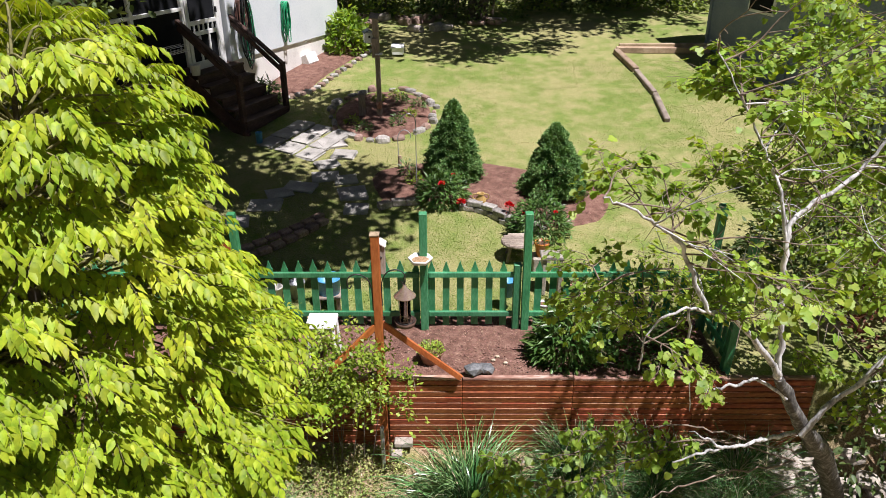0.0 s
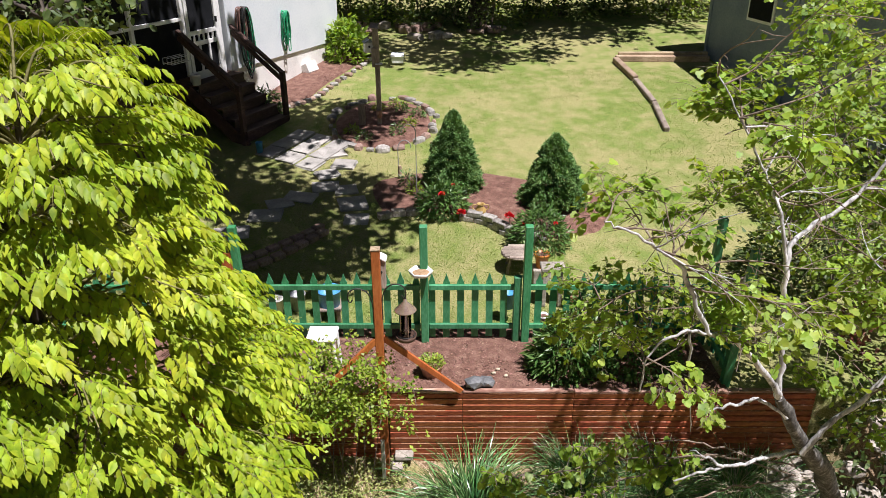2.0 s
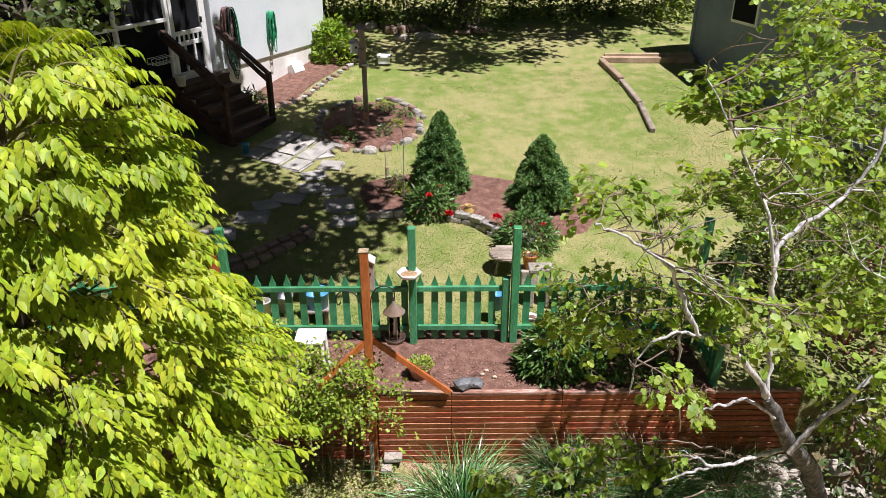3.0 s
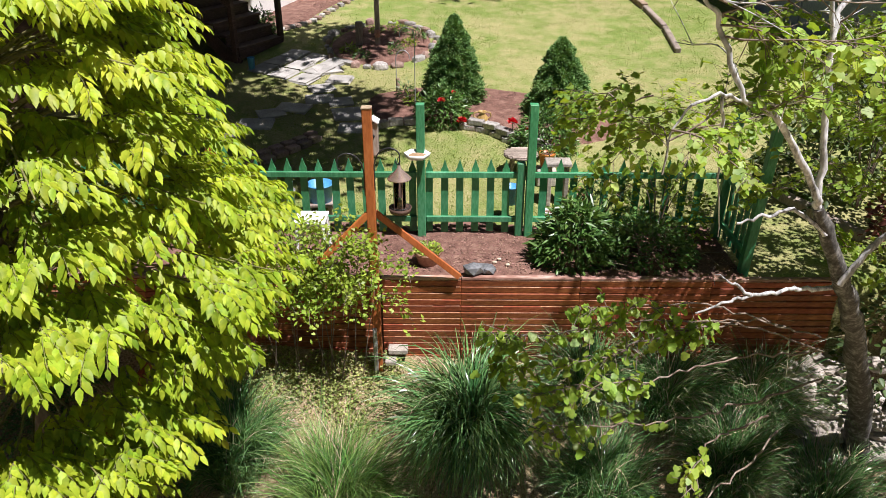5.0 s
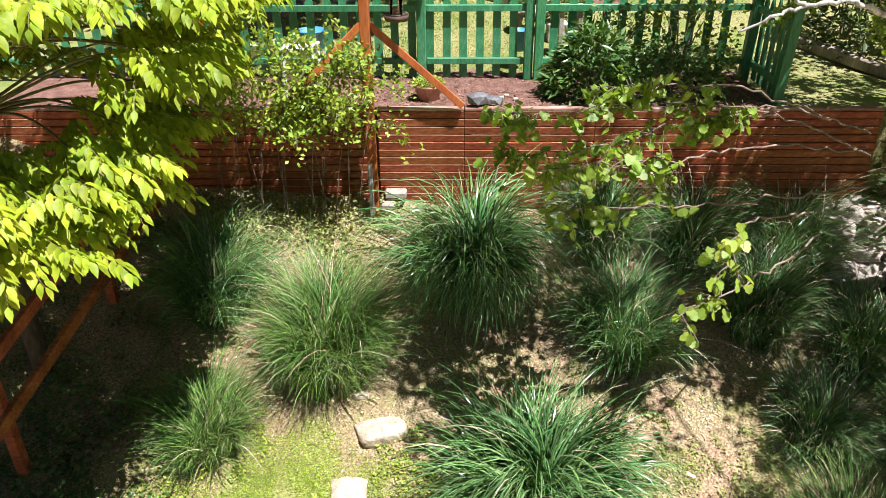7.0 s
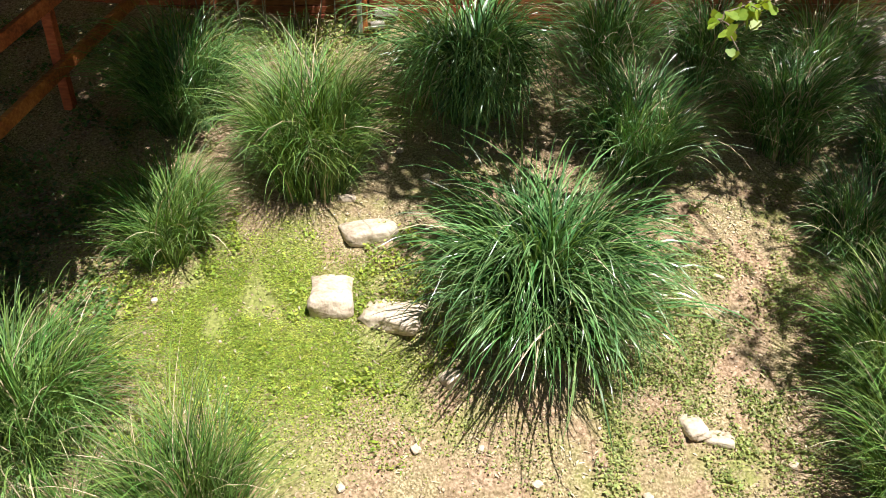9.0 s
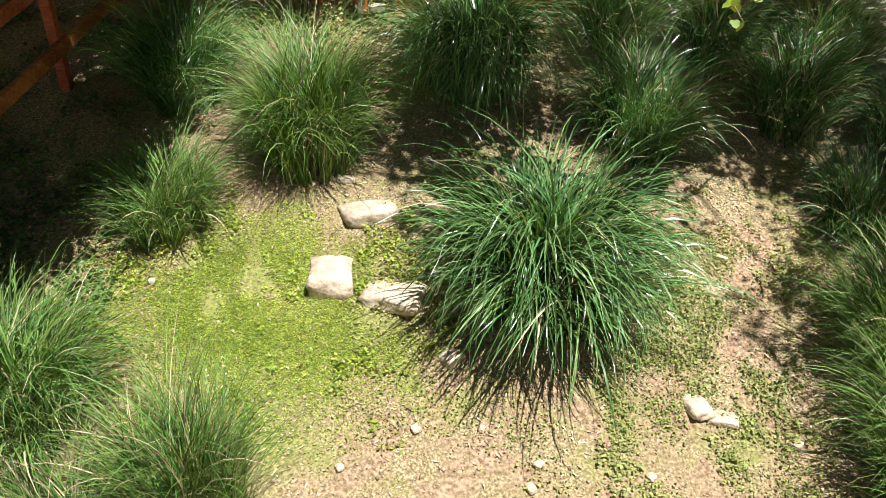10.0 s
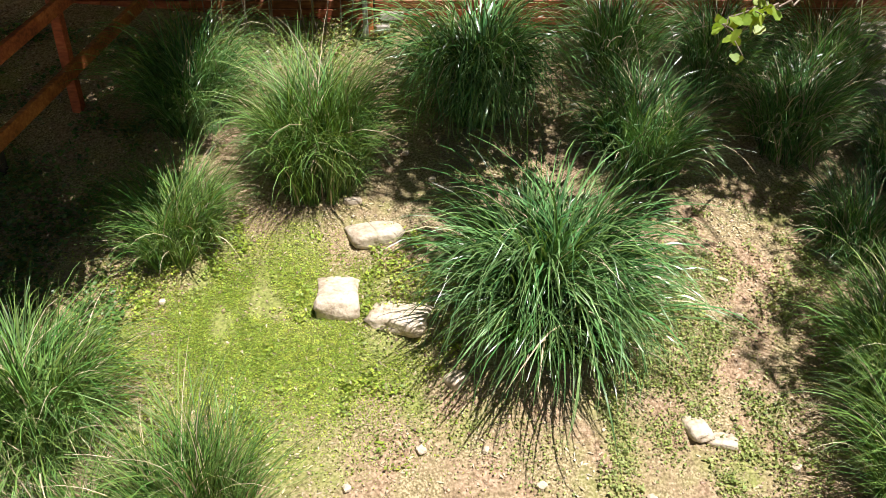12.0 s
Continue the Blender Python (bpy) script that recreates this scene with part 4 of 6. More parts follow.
def right_tree():
    rng = np.random.default_rng(33)
    tree = thing("redbud_tree", "pale-barked leaning tree with sparse heart-shaped young leaves", "tree", (0, 0, 0))
    b = Buf()
    stems = [
        ([(4.15, 5.95, -1.75), (3.76, 5.6, -0.6), (3.2, 5.05, 0.4), (2.76, 4.5, 1.0), (2.4, 4.15, 1.5), (2.11, 4.0, 1.96)], 0.085, 0.026),
        ([(2.11, 4.0, 1.96), (1.98, 3.9, 2.16), (1.64, 3.7, 2.56), (1.46, 3.65, 2.65), (1.3, 3.65, 2.99), (1.18, 3.65, 3.12), (0.98, 3.6, 3.26), (0.84, 3.6, 3.32)], 0.03, 0.006),
        ([(2.11, 4.0, 1.96), (2.05, 4.0, 2.4), (1.97, 4.0, 2.88), (2.05, 4.05, 3.05), (2.28, 4.1, 3.2), (2.46, 4.15, 3.4), (2.6, 4.2, 3.9)], 0.028, 0.01),
        ([(1.97, 4.0, 2.88), (1.9, 4.0, 3.15), (1.83, 4.1, 3.35), (1.68, 4.1, 3.6), (1.5, 4.2, 3.9)], 0.017, 0.005),
        ([(2.2, 4.02, 1.78), (2.0, 4.0, 1.94), (1.85, 3.98, 1.92), (1.68, 3.98, 1.87)], 0.018, 0.01),
        ([(2.5, 4.32, 1.28), (2.2, 4.12, 1.38), (2.03, 4.02, 1.42), (1.85, 4.0, 1.4), (1.72, 4.0, 1.36), (1.55, 4.0, 1.28)], 0.022, 0.008),
        ([(1.85, 4.0, 1.4), (1.75, 4.0, 1.48), (1.62, 4.0, 1.54)], 0.016, 0.005),
        ([(2.4, 4.1, 1.42), (2.53, 4.1, 1.67), (2.75, 4.1, 1.95), (3.0, 4.2, 2.4), (3.2, 4.3, 3.2)], 0.03, 0.012),
        ([(1.46, 3.65, 2.65), (1.3, 3.6, 2.68), (1.15, 3.6, 2.55), (1.12, 3.6, 2.3)], 0.014, 0.004),
        ([(1.35, 3.62, 2.67), (1.42, 3.7, 2.3), (1.5, 3.75, 1.9)], 0.011, 0.004),
        ([(3.0, 4.2, 2.4), (3.4, 3.6, 2.8), (3.9, 2.9, 2.9), (4.3, 2.4, 3.0)], 0.02, 0.008),
    ]
    lines = []
    for k, (ctrl, r0, r1) in enumerate(stems):
        pts = curve_pts(ctrl, 6)
        pts[1:-1] += rng.normal(0, 0.006, (len(pts) - 2, 3))
        lines.append(pts)
        sb = Buf()
        tube(sb, pts, np.linspace(r0, r1, len(pts)) * (1.3 if k == 0 else 0.7) * rng.uniform(0.92, 1.09, len(pts)), 11, 0.13, rng)
        part("trunk" if k == 0 else "limb", sb, M_BARK_M if k == 0 else M_BARK_L, tree)
    crown = Buf()

    def spray(p, w, ln, per=2.9, droop=0.03, size=0.052):
        t = Buf()
        twigs_and_leaves(rng, t, crown, p, w, ln, "lobed", size, per, 0.006, droop, 2, 0.4, 0.3)
        part("twig", t, M_TWIG, tree)

    for k, count in ((1, 6), (2, 4), (3, 4), (7, 8), (8, 3)):
        pts = lines[k]
        for _ in range(count):
            i = rng.integers(len(pts) // 2, len(pts))
            a = rng.uniform(-1.6, 1.6)
            spray(pts[i], (math.cos(a), math.sin(a) + 0.3, rng.uniform(-0.1, 0.7)), rng.uniform(0.3, 0.6))
    for count, y0, y1, left, slope, right, z0, z1 in ((15, 4.6, 6.4, 2.6, 0.3, 4.4, 1.0, 3.0), (46, 5.5, 7.3, 2.2, 0.25, 5.0, 2.2, 4.1), (14, 3.2, 4.4, 3.7, 0.2, 4.9, 0.8, 2.6), (26, 2.8, 5.0, 3.9, 0.1, 5.6, 1.2, 3.6), (28, 5.3, 6.5, 3.0, 0.2, 5.0, 1.6, 4.0), (5, 4.3, 5.0, 0.95, 0.2, 1.6, 1.9, 2.5)):
        for _ in range(count):
            y = rng.uniform(y0, y1)
            p = (rng.uniform(left + slope * (y - y0), right), y, rng.uniform(z0, z1))
            a = rng.uniform(0, 6.28)
            spray(p, (math.cos(a), math.sin(a), rng.uniform(-0.2, 0.3)), rng.uniform(0.4, 0.75), 4.2 if z0 > 2 else 2.9)
    # bare fine twigs between the leafy ones
    for k in range(52):
        pts = lines[(1, 2, 3, 7)[k % 4]]
        p = pts[rng.integers(len(pts) // 3, len(pts))]
        a, ln = rng.uniform(-1.7, 1.7), rng.uniform(0.3, 0.8)
        d = np.array([math.cos(a), 0.6 * math.sin(a), rng.uniform(-0.35, 0.9)])
        d /= np.linalg.norm(d)
        ctrl = [p]
        for q in range(4):
            d = d + rng.normal(0, 0.28, 3)
            d /= np.linalg.norm(d)
            ctrl.append(ctrl[-1] + d * ln / 4)
        t = Buf()
        line = curve_pts(ctrl, 4)
        tube(t, line, np.linspace(0.006, 0.0018, len(line)), 5, caps=False)
        for q in (6, 9, 12):
            w = d + rng.normal(0, 0.6, 3)
            tube(t, [line[q], line[q] + w * 0.07, line[q] + w * 0.15 + rng.normal(0, 0.015, 3)], [0.003, 0.0022, 0.0014], 4, caps=False)
        part("twig", t, M_TWIG if k % 3 else M_BARK_L, tree)
    # long low boughs that hang in front of the wall, leafy towards their ends
    for ctrl, side, start in (
        ([(3.13, 5.3, 0.12), (2.33, 5.15, 0.47), (1.53, 4.95, 0.62), (0.78, 4.8, 0.58), (0.38, 4.75, 0.62)], 14, 0.42),
        ([(2.33, 5.15, 0.47), (1.73, 4.95, 0.5), (1.18, 4.75, 0.42), (0.73, 4.75, 0.34), (0.43, 4.8, 0.37)], 12, 0.3),
        ([(3.03, 5.2, 0.22), (2.13, 4.8, 0.37), (1.53, 4.55, 0.4), (0.98, 4.45, 0.39), (0.68, 4.4, 0.38)], 12, 0.5),
        ([(3.13, 5.2, -0.08), (2.33, 4.7, 0.07), (1.63, 4.4, 0.14), (1.03, 4.3, 0.18), (0.68, 4.3, 0.16)], 6, 0.5),
        ([(2.5, 4.7, -0.05), (2.0, 4.3, 0.1), (1.75, 4.05, 0.08), (1.7, 3.95, -0.04)], 3, 0.5),
        ([(2.6, 4.7, -0.2), (2.1, 4.2, -0.2), (1.7, 3.95, -0.22), (1.42, 3.82, -0.3)], 3, 0.65),
        ([(3.03, 5.2, 0.32), (2.43, 5.1, 0.54), (1.93, 5.05, 0.52), (1.75, 5.0, 0.37)], 8, 0.55),
        ([(2.73, 5.2, 0.42), (2.03, 5.1, 0.67), (1.43, 5.0, 0.72), (1.03, 5.0, 0.7)], 10, 0.45),
    ):
        t = Buf()
        pts = curve_pts(ctrl, 8)
        pts[1:-1] += rng.normal(0, 0.012, (len(pts) - 2, 3))
        tube(t, pts, np.linspace(0.009, 0.003, len(pts)), 5, caps=False)
        spots, ways = [], []
        for _ in range(side * 3):
            i = rng.integers(int(start * len(pts)), len(pts) - 1)
            way = np.array([rng.uniform(-1, 0.3), rng.uniform(-1, 0.6), rng.uniform(-0.5, 0.2)])
            e = pts[i] + way / np.linalg.norm(way) * rng.uniform(0.08, 0.24)
            tube(t, [pts[i], (pts[i] + e) / 2 + [0, 0, 0.01], e], [0.004, 0.003, 0.002], 4, caps=False)
            for v in (0.4, 0.7, 1.0):
                spots.append(pts[i] + (e - pts[i]) * v + rng.normal(0, 0.015, 3))
                ways.append([rng.normal(0, 0.7), -0.4 + rng.normal(0, 0.6), -0.6])
        for i in range(int(start * len(pts)), len(pts)):
            spots.append(pts[i] + rng.normal(0, 0.02, 3))
            ways.append([rng.normal(0, 0.7), -0.4 + rng.normal(0, 0.6), -0.6])
        leaves(crown, spots, ways, rng.uniform(0.045, 0.08, len(spots)), "lobed", rng, 0.4)
        part("bough", t, M_TWIG, tree)
    part("crown", crown, M_GLEAF, tree)


right_tree()


def leafy_shrub(name, label, x, y, rx, ry, h, n, kind, size, mat, seed, z0=None, category="shrub", stems=9, tilt=0.6, up=0.35):
    rng = np.random.default_rng(seed)
    z = ground_z(x, y) if z0 is None else z0
    s = thing(name, label, category, (x, y, z))
    wood, crown = Buf(), Buf()
    for k in range(stems):
        a = k * 2.4 + rng.uniform(-0.3, 0.3)
        q = rng.uniform(0.3, 0.8)
        tube(wood, curve_pts([(0.02 * math.cos(a), 0.02 * math.sin(a), -0.02), (0.4 * q * rx * math.cos(a), 0.4 * q * ry * math.sin(a), 0.5 * h), (q * rx * math.cos(a), q * ry * math.sin(a), 0.9 * h * (1.1 - 0.4 * q))], 4), np.linspace(0.009, 0.003, 9), 5)
    v = rng.normal(0, 1, (n, 3))
    v /= np.linalg.norm(v, axis=1)[:, None]
    v[:, 2] = abs(v[:, 2])
    r = rng.uniform(0.55, 1.0, n) ** 0.6
    lump = 1 + 0.22 * np.array([noise.noise((p[0] * 2.3 + seed, p[1] * 2.3, p[2] * 2.3)) for p in v])
    pos = v * (r * lump)[:, None] * [rx, ry, h]
    way = v * [1, 1, 0.2] + rng.normal(0, 0.5, (n, 3)) + [0, 0, up - 0.3]
    leaves(crown, pos, way, size * rng.uniform(0.6, 1.2, n), kind, rng, tilt)
    part("branching_stem", wood, M_TWIG, s)
    part("foliage", crown, mat, s)
    return s


def conifer(x, y, h, r, seed):
    rng = np.random.default_rng(seed)
    c = thing("dwarf_spruce", "dense dark green conical dwarf spruce in the mulch bed", "conifer", (x, y, ground_z(x, y)), group="dwarf spruces")
    b = Buf()
    tube(b, [(0, 0, -0.05), (0, 0, h * 0.9)], [0.04, 0.01], 8)
    part("trunk", b, M_BARK_D, c)
    b = Buf()
    n = 17000
    t = rng.uniform(0, 1, n) ** 0.7
    z = h * (1 - t)
    a = rng.uniform(0, 6.283, n)
    # tufts: rounded knobs of growth over the cone
    lump = np.array([noise.noise((math.cos(q) * 4.2 * f + seed, math.sin(q) * 4.2 * f, zz * 9)) + 0.5 * noise.noise((math.cos(q) * 1.6 + seed, math.sin(q) * 1.6, zz * 3)) for q, zz, f in zip(a, z, 0.35 + t)])
    rad = r * np.minimum(t**0.72, 1.0) * (1 + 0.42 * lump) * rng.uniform(0.82, 1.02, n) + 0.012
    rad = np.where(t > 0.9, rad * (1 - 2.2 * (t - 0.9)), rad)
    pos = np.stack([rad * np.cos(a), rad * np.sin(a), z + 0.03], 1)
    way = np.stack([np.cos(a), np.sin(a), rng.uniform(-0.1, 1.0, n)], 1) + rng.normal(0, 0.45, (n, 3))
    leaves(b, pos, way, rng.uniform(0.022, 0.045, n), "lance", rng, 0.9)
    leaves(b, pos * [0.92, 0.92, 1], way, rng.uniform(0.035, 0.055, n), "small", rng, 0.9)
    part("foliage", b, M_NEEDLE, c)


conifer(0.12, 11.45, 1.25, 0.48, 1)
conifer(1.66, 10.95, 1.1, 0.52, 2)
leafy_shrub("peony", "dark green peony bush with red blooms beside the stone edge", -0.05, 10.72, 0.42, 0.32, 0.46, 1300, "lance", 0.12, M_DLEAF, 41, category="flower bush")
leafy_shrub("peony", "broad dark green glossy-leaved peony bush by the fence", 1.36, 7.06, 0.42, 0.34, 0.68, 1800, "lance", 0.13, M_DLEAF, 42, category="flower bush")
leafy_shrub("peony", "dark green leafy bush beyond the fence post", 1.35, 9.9, 0.45, 0.4, 0.5, 1400, "lance", 0.11, M_DLEAF, 43, category="flower bush")
leafy_shrub("shrub", "low dark green shrub inside the picket fence", 2.1, 7.05, 0.55, 0.32, 0.55, 1800, "small", 0.06, M_DLEAF, 44)
leafy_shrub("fence_vine", "loose vine scrambling over the picket fence", 2.3, 7.5, 0.65, 0.16, 1.05, 650, "small", 0.06, M_SLEAF, 46, z0=0.0)
leafy_shrub("fence_vine", "loose dark vine on the fence by the gate post", 1.65, 7.5, 0.5, 0.16, 0.9, 600, "small", 0.06, M_DLEAF, 47, z0=0.0)
leafy_shrub("hydrangea", "pale green broad-leaved shrub at the house corner", -2.35, 17.7, 0.5, 0.5, 0.95, 900, "drip", 0.17, M_GLEAF, 45)


# ---- house ----
HOUSE = pose(-4.46, 14.18, 0, 0, 0, 64.0)


def build_house():
    h = thing("house", "white-sided house with a dark screened porch", "house", (0, 0, 0))
    h.matrix_basis = HOUSE
    # local x runs along the face, local -y faces the yard
    part("siding", box_bm(3.7, 6.0, 4.2, 0.01, (2.4, 2.93, 3.8)), M_SIDING, h)
    part("foundation", box_bm(3.66, 5.96, 1.6, 0, (2.4, 2.95, 0.95)), M_CONC, h)
    part("floor", box_bm(6.0, 3.4, 0.16, 0.01, (-2.45, 1.7, 1.6)), M_DECK, h)
    part("porch_back", box_bm(6.0, 0.1, 3.2, 0, (-2.45, 3.3, 3.2)), M_SHED, h)
    part("porch_side", box_bm(0.1, 3.3, 3.2, 0, (-5.4, 1.65, 3.2)), M_SHED, h)
    part("porch_ceiling", box_bm(6.0, 3.5, 0.1, 0, (-2.45, 1.65, 4.2)), M_SHED, h)
    part("skirt", box_bm(4.9, 0.06, 1.1, 0, (-2.98, 0.08, 1.0)), M_DECK, h)
    for x in (-0.47, -1.62, -2.9, -4.3, -5.35, 0.44):
        part("screen_post", box_bm(0.07, 0.07, 2.5, 0.004, (x, 0.03, 2.93)), M_WHITE, h)
    for z in (2.8, 4.12):
        part("screen_rail", box_bm(4.9, 0.06, 0.06, 0.004, (-2.93, 0.03, z)), M_WHITE, h)
    part("screen_rail", box_bm(4.9, 0.05, 0.1, 0.004, (-2.93, 0.03, 1.73)), M_DECK, h)
    # solid sheets for the mesh; their near-black stands for the porch's shade
    part("screen", box_bm(4.9, 0.006, 2.4, 0, (-2.93, 0.06, 2.9)), M_UNLIT_INSIDE, h, "insect screen coloured as dark as the unlit porch behind it")
    d = part("screen_door", box_bm(0.8, 0.012, 2.1, 0, (0, 0.05, 2.73)), M_UNLIT_INSIDE, h, "white-framed screen door")
    for x in (-0.37, 0.37):
        part("stile", box_bm(0.075, 0.04, 2.1, 0.003, (x, 0.02, 2.73)), M_WHITE, d)
    for z in (1.76, 2.33, 2.52, 3.75):
        part("door_rail", box_bm(0.67, 0.038, 0.075 if z != 1.76 else 0.14, 0.003, (0, 0.02, z)), M_WHITE, d)
    for x in (-0.24, -0.12, 0.0, 0.12, 0.24):
        part("baluster", box_bm(0.03, 0.03, 0.14, 0.002, (x, 0.02, 2.425)), M_WHITE, d)
    for x in (-0.12, 0.12):
        part("baluster", box_bm(0.04, 0.03, 0.5, 0.002, (x, 0.02, 2.06)), M_WHITE, d)
    part("handle", box_bm(0.02, 0.05, 0.1, 0.004, (0.33, -0.02, 2.7)), M_BLACK, d)
    part("roof", box_bm(11, 7.6, 0.16, 0.01, (-0.6, 3.0, 6.0)), M_ROOF, h)


build_house()


def build_stairs():
    s = thing("porch_steps", "dark-stained wooden porch steps with two handrails", "steps", (0, 0, 0))
    s.matrix_basis = HOUSE
    for k in range(5):
        z = 1.68 - 0.185 * (k + 1) + 0.0
        part("tread", box_bm(1.25, 0.29, 0.04, 0.006, (0.02, -0.13 - 0.25 * k, z + 0.165)), M_DECK, s)
        part("riser", box_bm(1.21, 0.025, 0.16, 0.0, (0.02, -0.255 - 0.25 * k, z + 0.065)), M_DECK, s)
    for x in (-0.6, 0.64):
        part("stringer", beam_bm((x, 0.0, 1.55), (x, -1.25, 0.62), 0.04, 0.26), M_DECK, s)
        part("newel", box_bm(0.09, 0.09, 1.25, 0.005, (x, -1.2, 1.15)), M_DECK, s)
        part("handrail", beam_bm((x, 0.05, 2.62), (x, -1.24, 1.72), 0.09, 0.05), M_DECK, s)
        part("handrail_lower", beam_bm((x, 0.05, 2.5), (x, -1.2, 1.6), 0.035, 0.09), M_DECK, s)


build_stairs()


# ---- shed ----
def build_shed():
    s = thing("shed", "grey-blue lap-sided outbuilding with a shingled roof", "shed", (0, 0, 0))
    s.matrix_basis = pose(6.05, 17.8, 0.5, 0, 0, -78.0)
    # local x runs along the near wall towards the camera, local y into the building
    part("wall", box_bm(8.0, 5.0, 2.7, 0.01, (4.0, 2.5, 1.65)), M_SHED, s)
    for k in range(14):
        part("lap_board", box_bm(8.02, 0.02, 0.185, 0.004, (4.0, -0.012, 0.45 + 0.18 * k), m=pose(0, 0, 0, -3, 0, 0)), M_SHED, s)
    for x in (0.0, 3.0):
        part("trim", box_bm(0.1, 0.05, 2.6, 0.004, (x, -0.03, 1.6)), M_SHED, s)
    w = part("window", box_bm(0.9, 0.04, 1.1, 0.004, (1.9, -0.035, 2.4)), M_WHITE, s)
    # opaque pane, coloured near-black for the unlit inside of the shed
    part("pane", box_bm(0.78, 0.02, 0.98, 0, (1.9, -0.055, 2.4)), M_UNLIT_INSIDE, w)
    part("roof", box_bm(8.4, 5.6, 0.14, 0.01, (4.0, 2.5, 3.07)), M_ROOF, s)


build_shed()


# ---- shade trees, hedge and far growth ----
def crown_cluster(buf, rng, centre, radii, n, size):
    """A crown built of many leaf clumps with gaps between them."""
    k = max(8, n // 75)
    v = rng.normal(0, 1, (k, 3))
    v /= np.linalg.norm(v, axis=1)[:, None]
    c = np.array(centre) + v * (rng.uniform(0.1, 1, k) ** 0.5)[:, None] * radii
    pick = rng.integers(0, k, n)
    pos = c[pick] + rng.normal(0, 0.26, (n, 3))
    leaves(buf, pos, rng.normal(0, 1, (n, 3)), size * rng.uniform(0.6, 1.3, n), "drip", rng, 0.8)
    return c


def tall_tree(name, label, base, top, r, crowns, seed, mat=None):
    rng = np.random.default_rng(seed)
    t = thing(name, label, "tree", (0, 0, 0))
    b = Buf()
    trunk = curve_pts([base, Vector(base).lerp(Vector(top), 0.5) + Vector((0.06, -0.05, 0)), top], 8)
    tube(b, trunk, np.linspace(r * 1.25, r * 0.6, len(trunk)), 12, 0.06, rng)
    part("trunk", b, M_BARK_D, t)
    b = Buf()
    for centre, radii, n, size in crowns:
        cs = crown_cluster(b, rng, centre, np.array(radii), n, size)
        lb = Buf()
        c = np.array(centre, float)
        p0 = np.array(trunk[-1])
        tube(lb, curve_pts([p0, (p0 + c) / 2 + [0, 0, 0.4], c], 6), np.linspace(r * 0.5, r * 0.2, 13), 7)
        part("limb", lb, M_BARK_D, t)
        for q in cs[:8]:
            lb = Buf()
            tube(lb, curve_pts([c, (c + q) / 2 + [0, 0, 0.15], q], 4), np.linspace(r * 0.18, r * 0.05, 9), 5)
            part("branch", lb, M_BARK_D, t)
    part("crown", b, mat or M_FAR, t)


tall_tree("shade_tree", "tall dark-trunked tree whose crown shades the porch", (-5.5, 11.3, ground_z(-5, 11.3) - 0.1), (-5.1, 11.0, 6.6), 0.15, [((0.2, 8.9, 8.2), (1.7, 1.4, 1.0), 2900, 0.22), ((0.1, 7.35, 8.1), (1.6, 0.8, 0.8), 2500, 0.22), ((0.4, 12.2, 8.2), (0.8, 1.0, 0.8), 900, 0.24), ((-2.7, 10.3, 8.2), (2.0, 1.7, 1.2), 5500, 0.24), ((-1.5, 11.8, 8.2), (1.3, 1.1, 0.8), 4600, 0.24), ((-5.5, 11.0, 8.5), (2.2, 2.2, 1.5), 2600, 0.2), ((-4.33, 8.5, 3.60), (0.75, 0.6, 0.5), 900, 0.13)], 51)
tall_tree("shade_tree", "tall dark tree at the edge of the woods behind the lawn", (0.75, 20.1, ground_z(0.75, 20.1) - 0.1), (1.3, 19.4, 7.2), 0.22, [((2.4, 16.6, 8.3), (3.4, 1.4, 1.1), 2500, 0.22), ((1.2, 19.0, 8.8), (3.6, 1.5, 1.2), 3000, 0.24), ((5.6, 18.6, 8.8), (3.2, 1.6, 1.2), 4200, 0.24)], 52)

for k in range(15):
    rr = random.Random(60 + k)
    x = -5.5 + 0.95 * k
    leafy_shrub("hedge_shrub", "dark mixed woodland shrub at the back of the lawn", x, 20.6 + rr.uniform(-0.5, 0.9) + (0.8 if x > 4 else 0), 1.0, 0.9, rr.uniform(1.7, 3.0), 1500, "drip", 0.13, M_FAR if k % 4 else M_SLEAF, 60 + k)
for k in range(9):
    rr = random.Random(90 + k)
    leafy_shrub("woodland_tree", "dark woodland growth far behind the lawn", -9 + 3.0 * k, 25 + rr.uniform(-1, 1), 2.2, 1.6, rr.uniform(5, 7), 1500, "drip", 0.32, M_FAR, 90 + k, category="tree")
for x, y, h, mat in ((4.9, 8.4, 1.8, M_FAR), (6.2, 10.2, 2.2, M_FAR), (5.3, 7.3, 1.8, M_RLEAF), (4.7, 6.3, 1.5, M_FAR), (4.9, 5.2, 1.5, M_FAR), (5.6, 6.0, 2.2, M_FAR), (6.6, 8.4, 2.2, M_RLEAF), (5.4, 10.8, 1.3, M_SLEAF), (4.6, 9.0, 0.9, M_FAR)):
    leafy_shrub("side_shrub", "reddish-leaved loose shrub beside the yard" if mat is M_RLEAF else "tangled green shrub beside the yard", x, y, 0.8, 0.7, h, 1300, "drip", 0.1, mat, int(x * 10 + y))


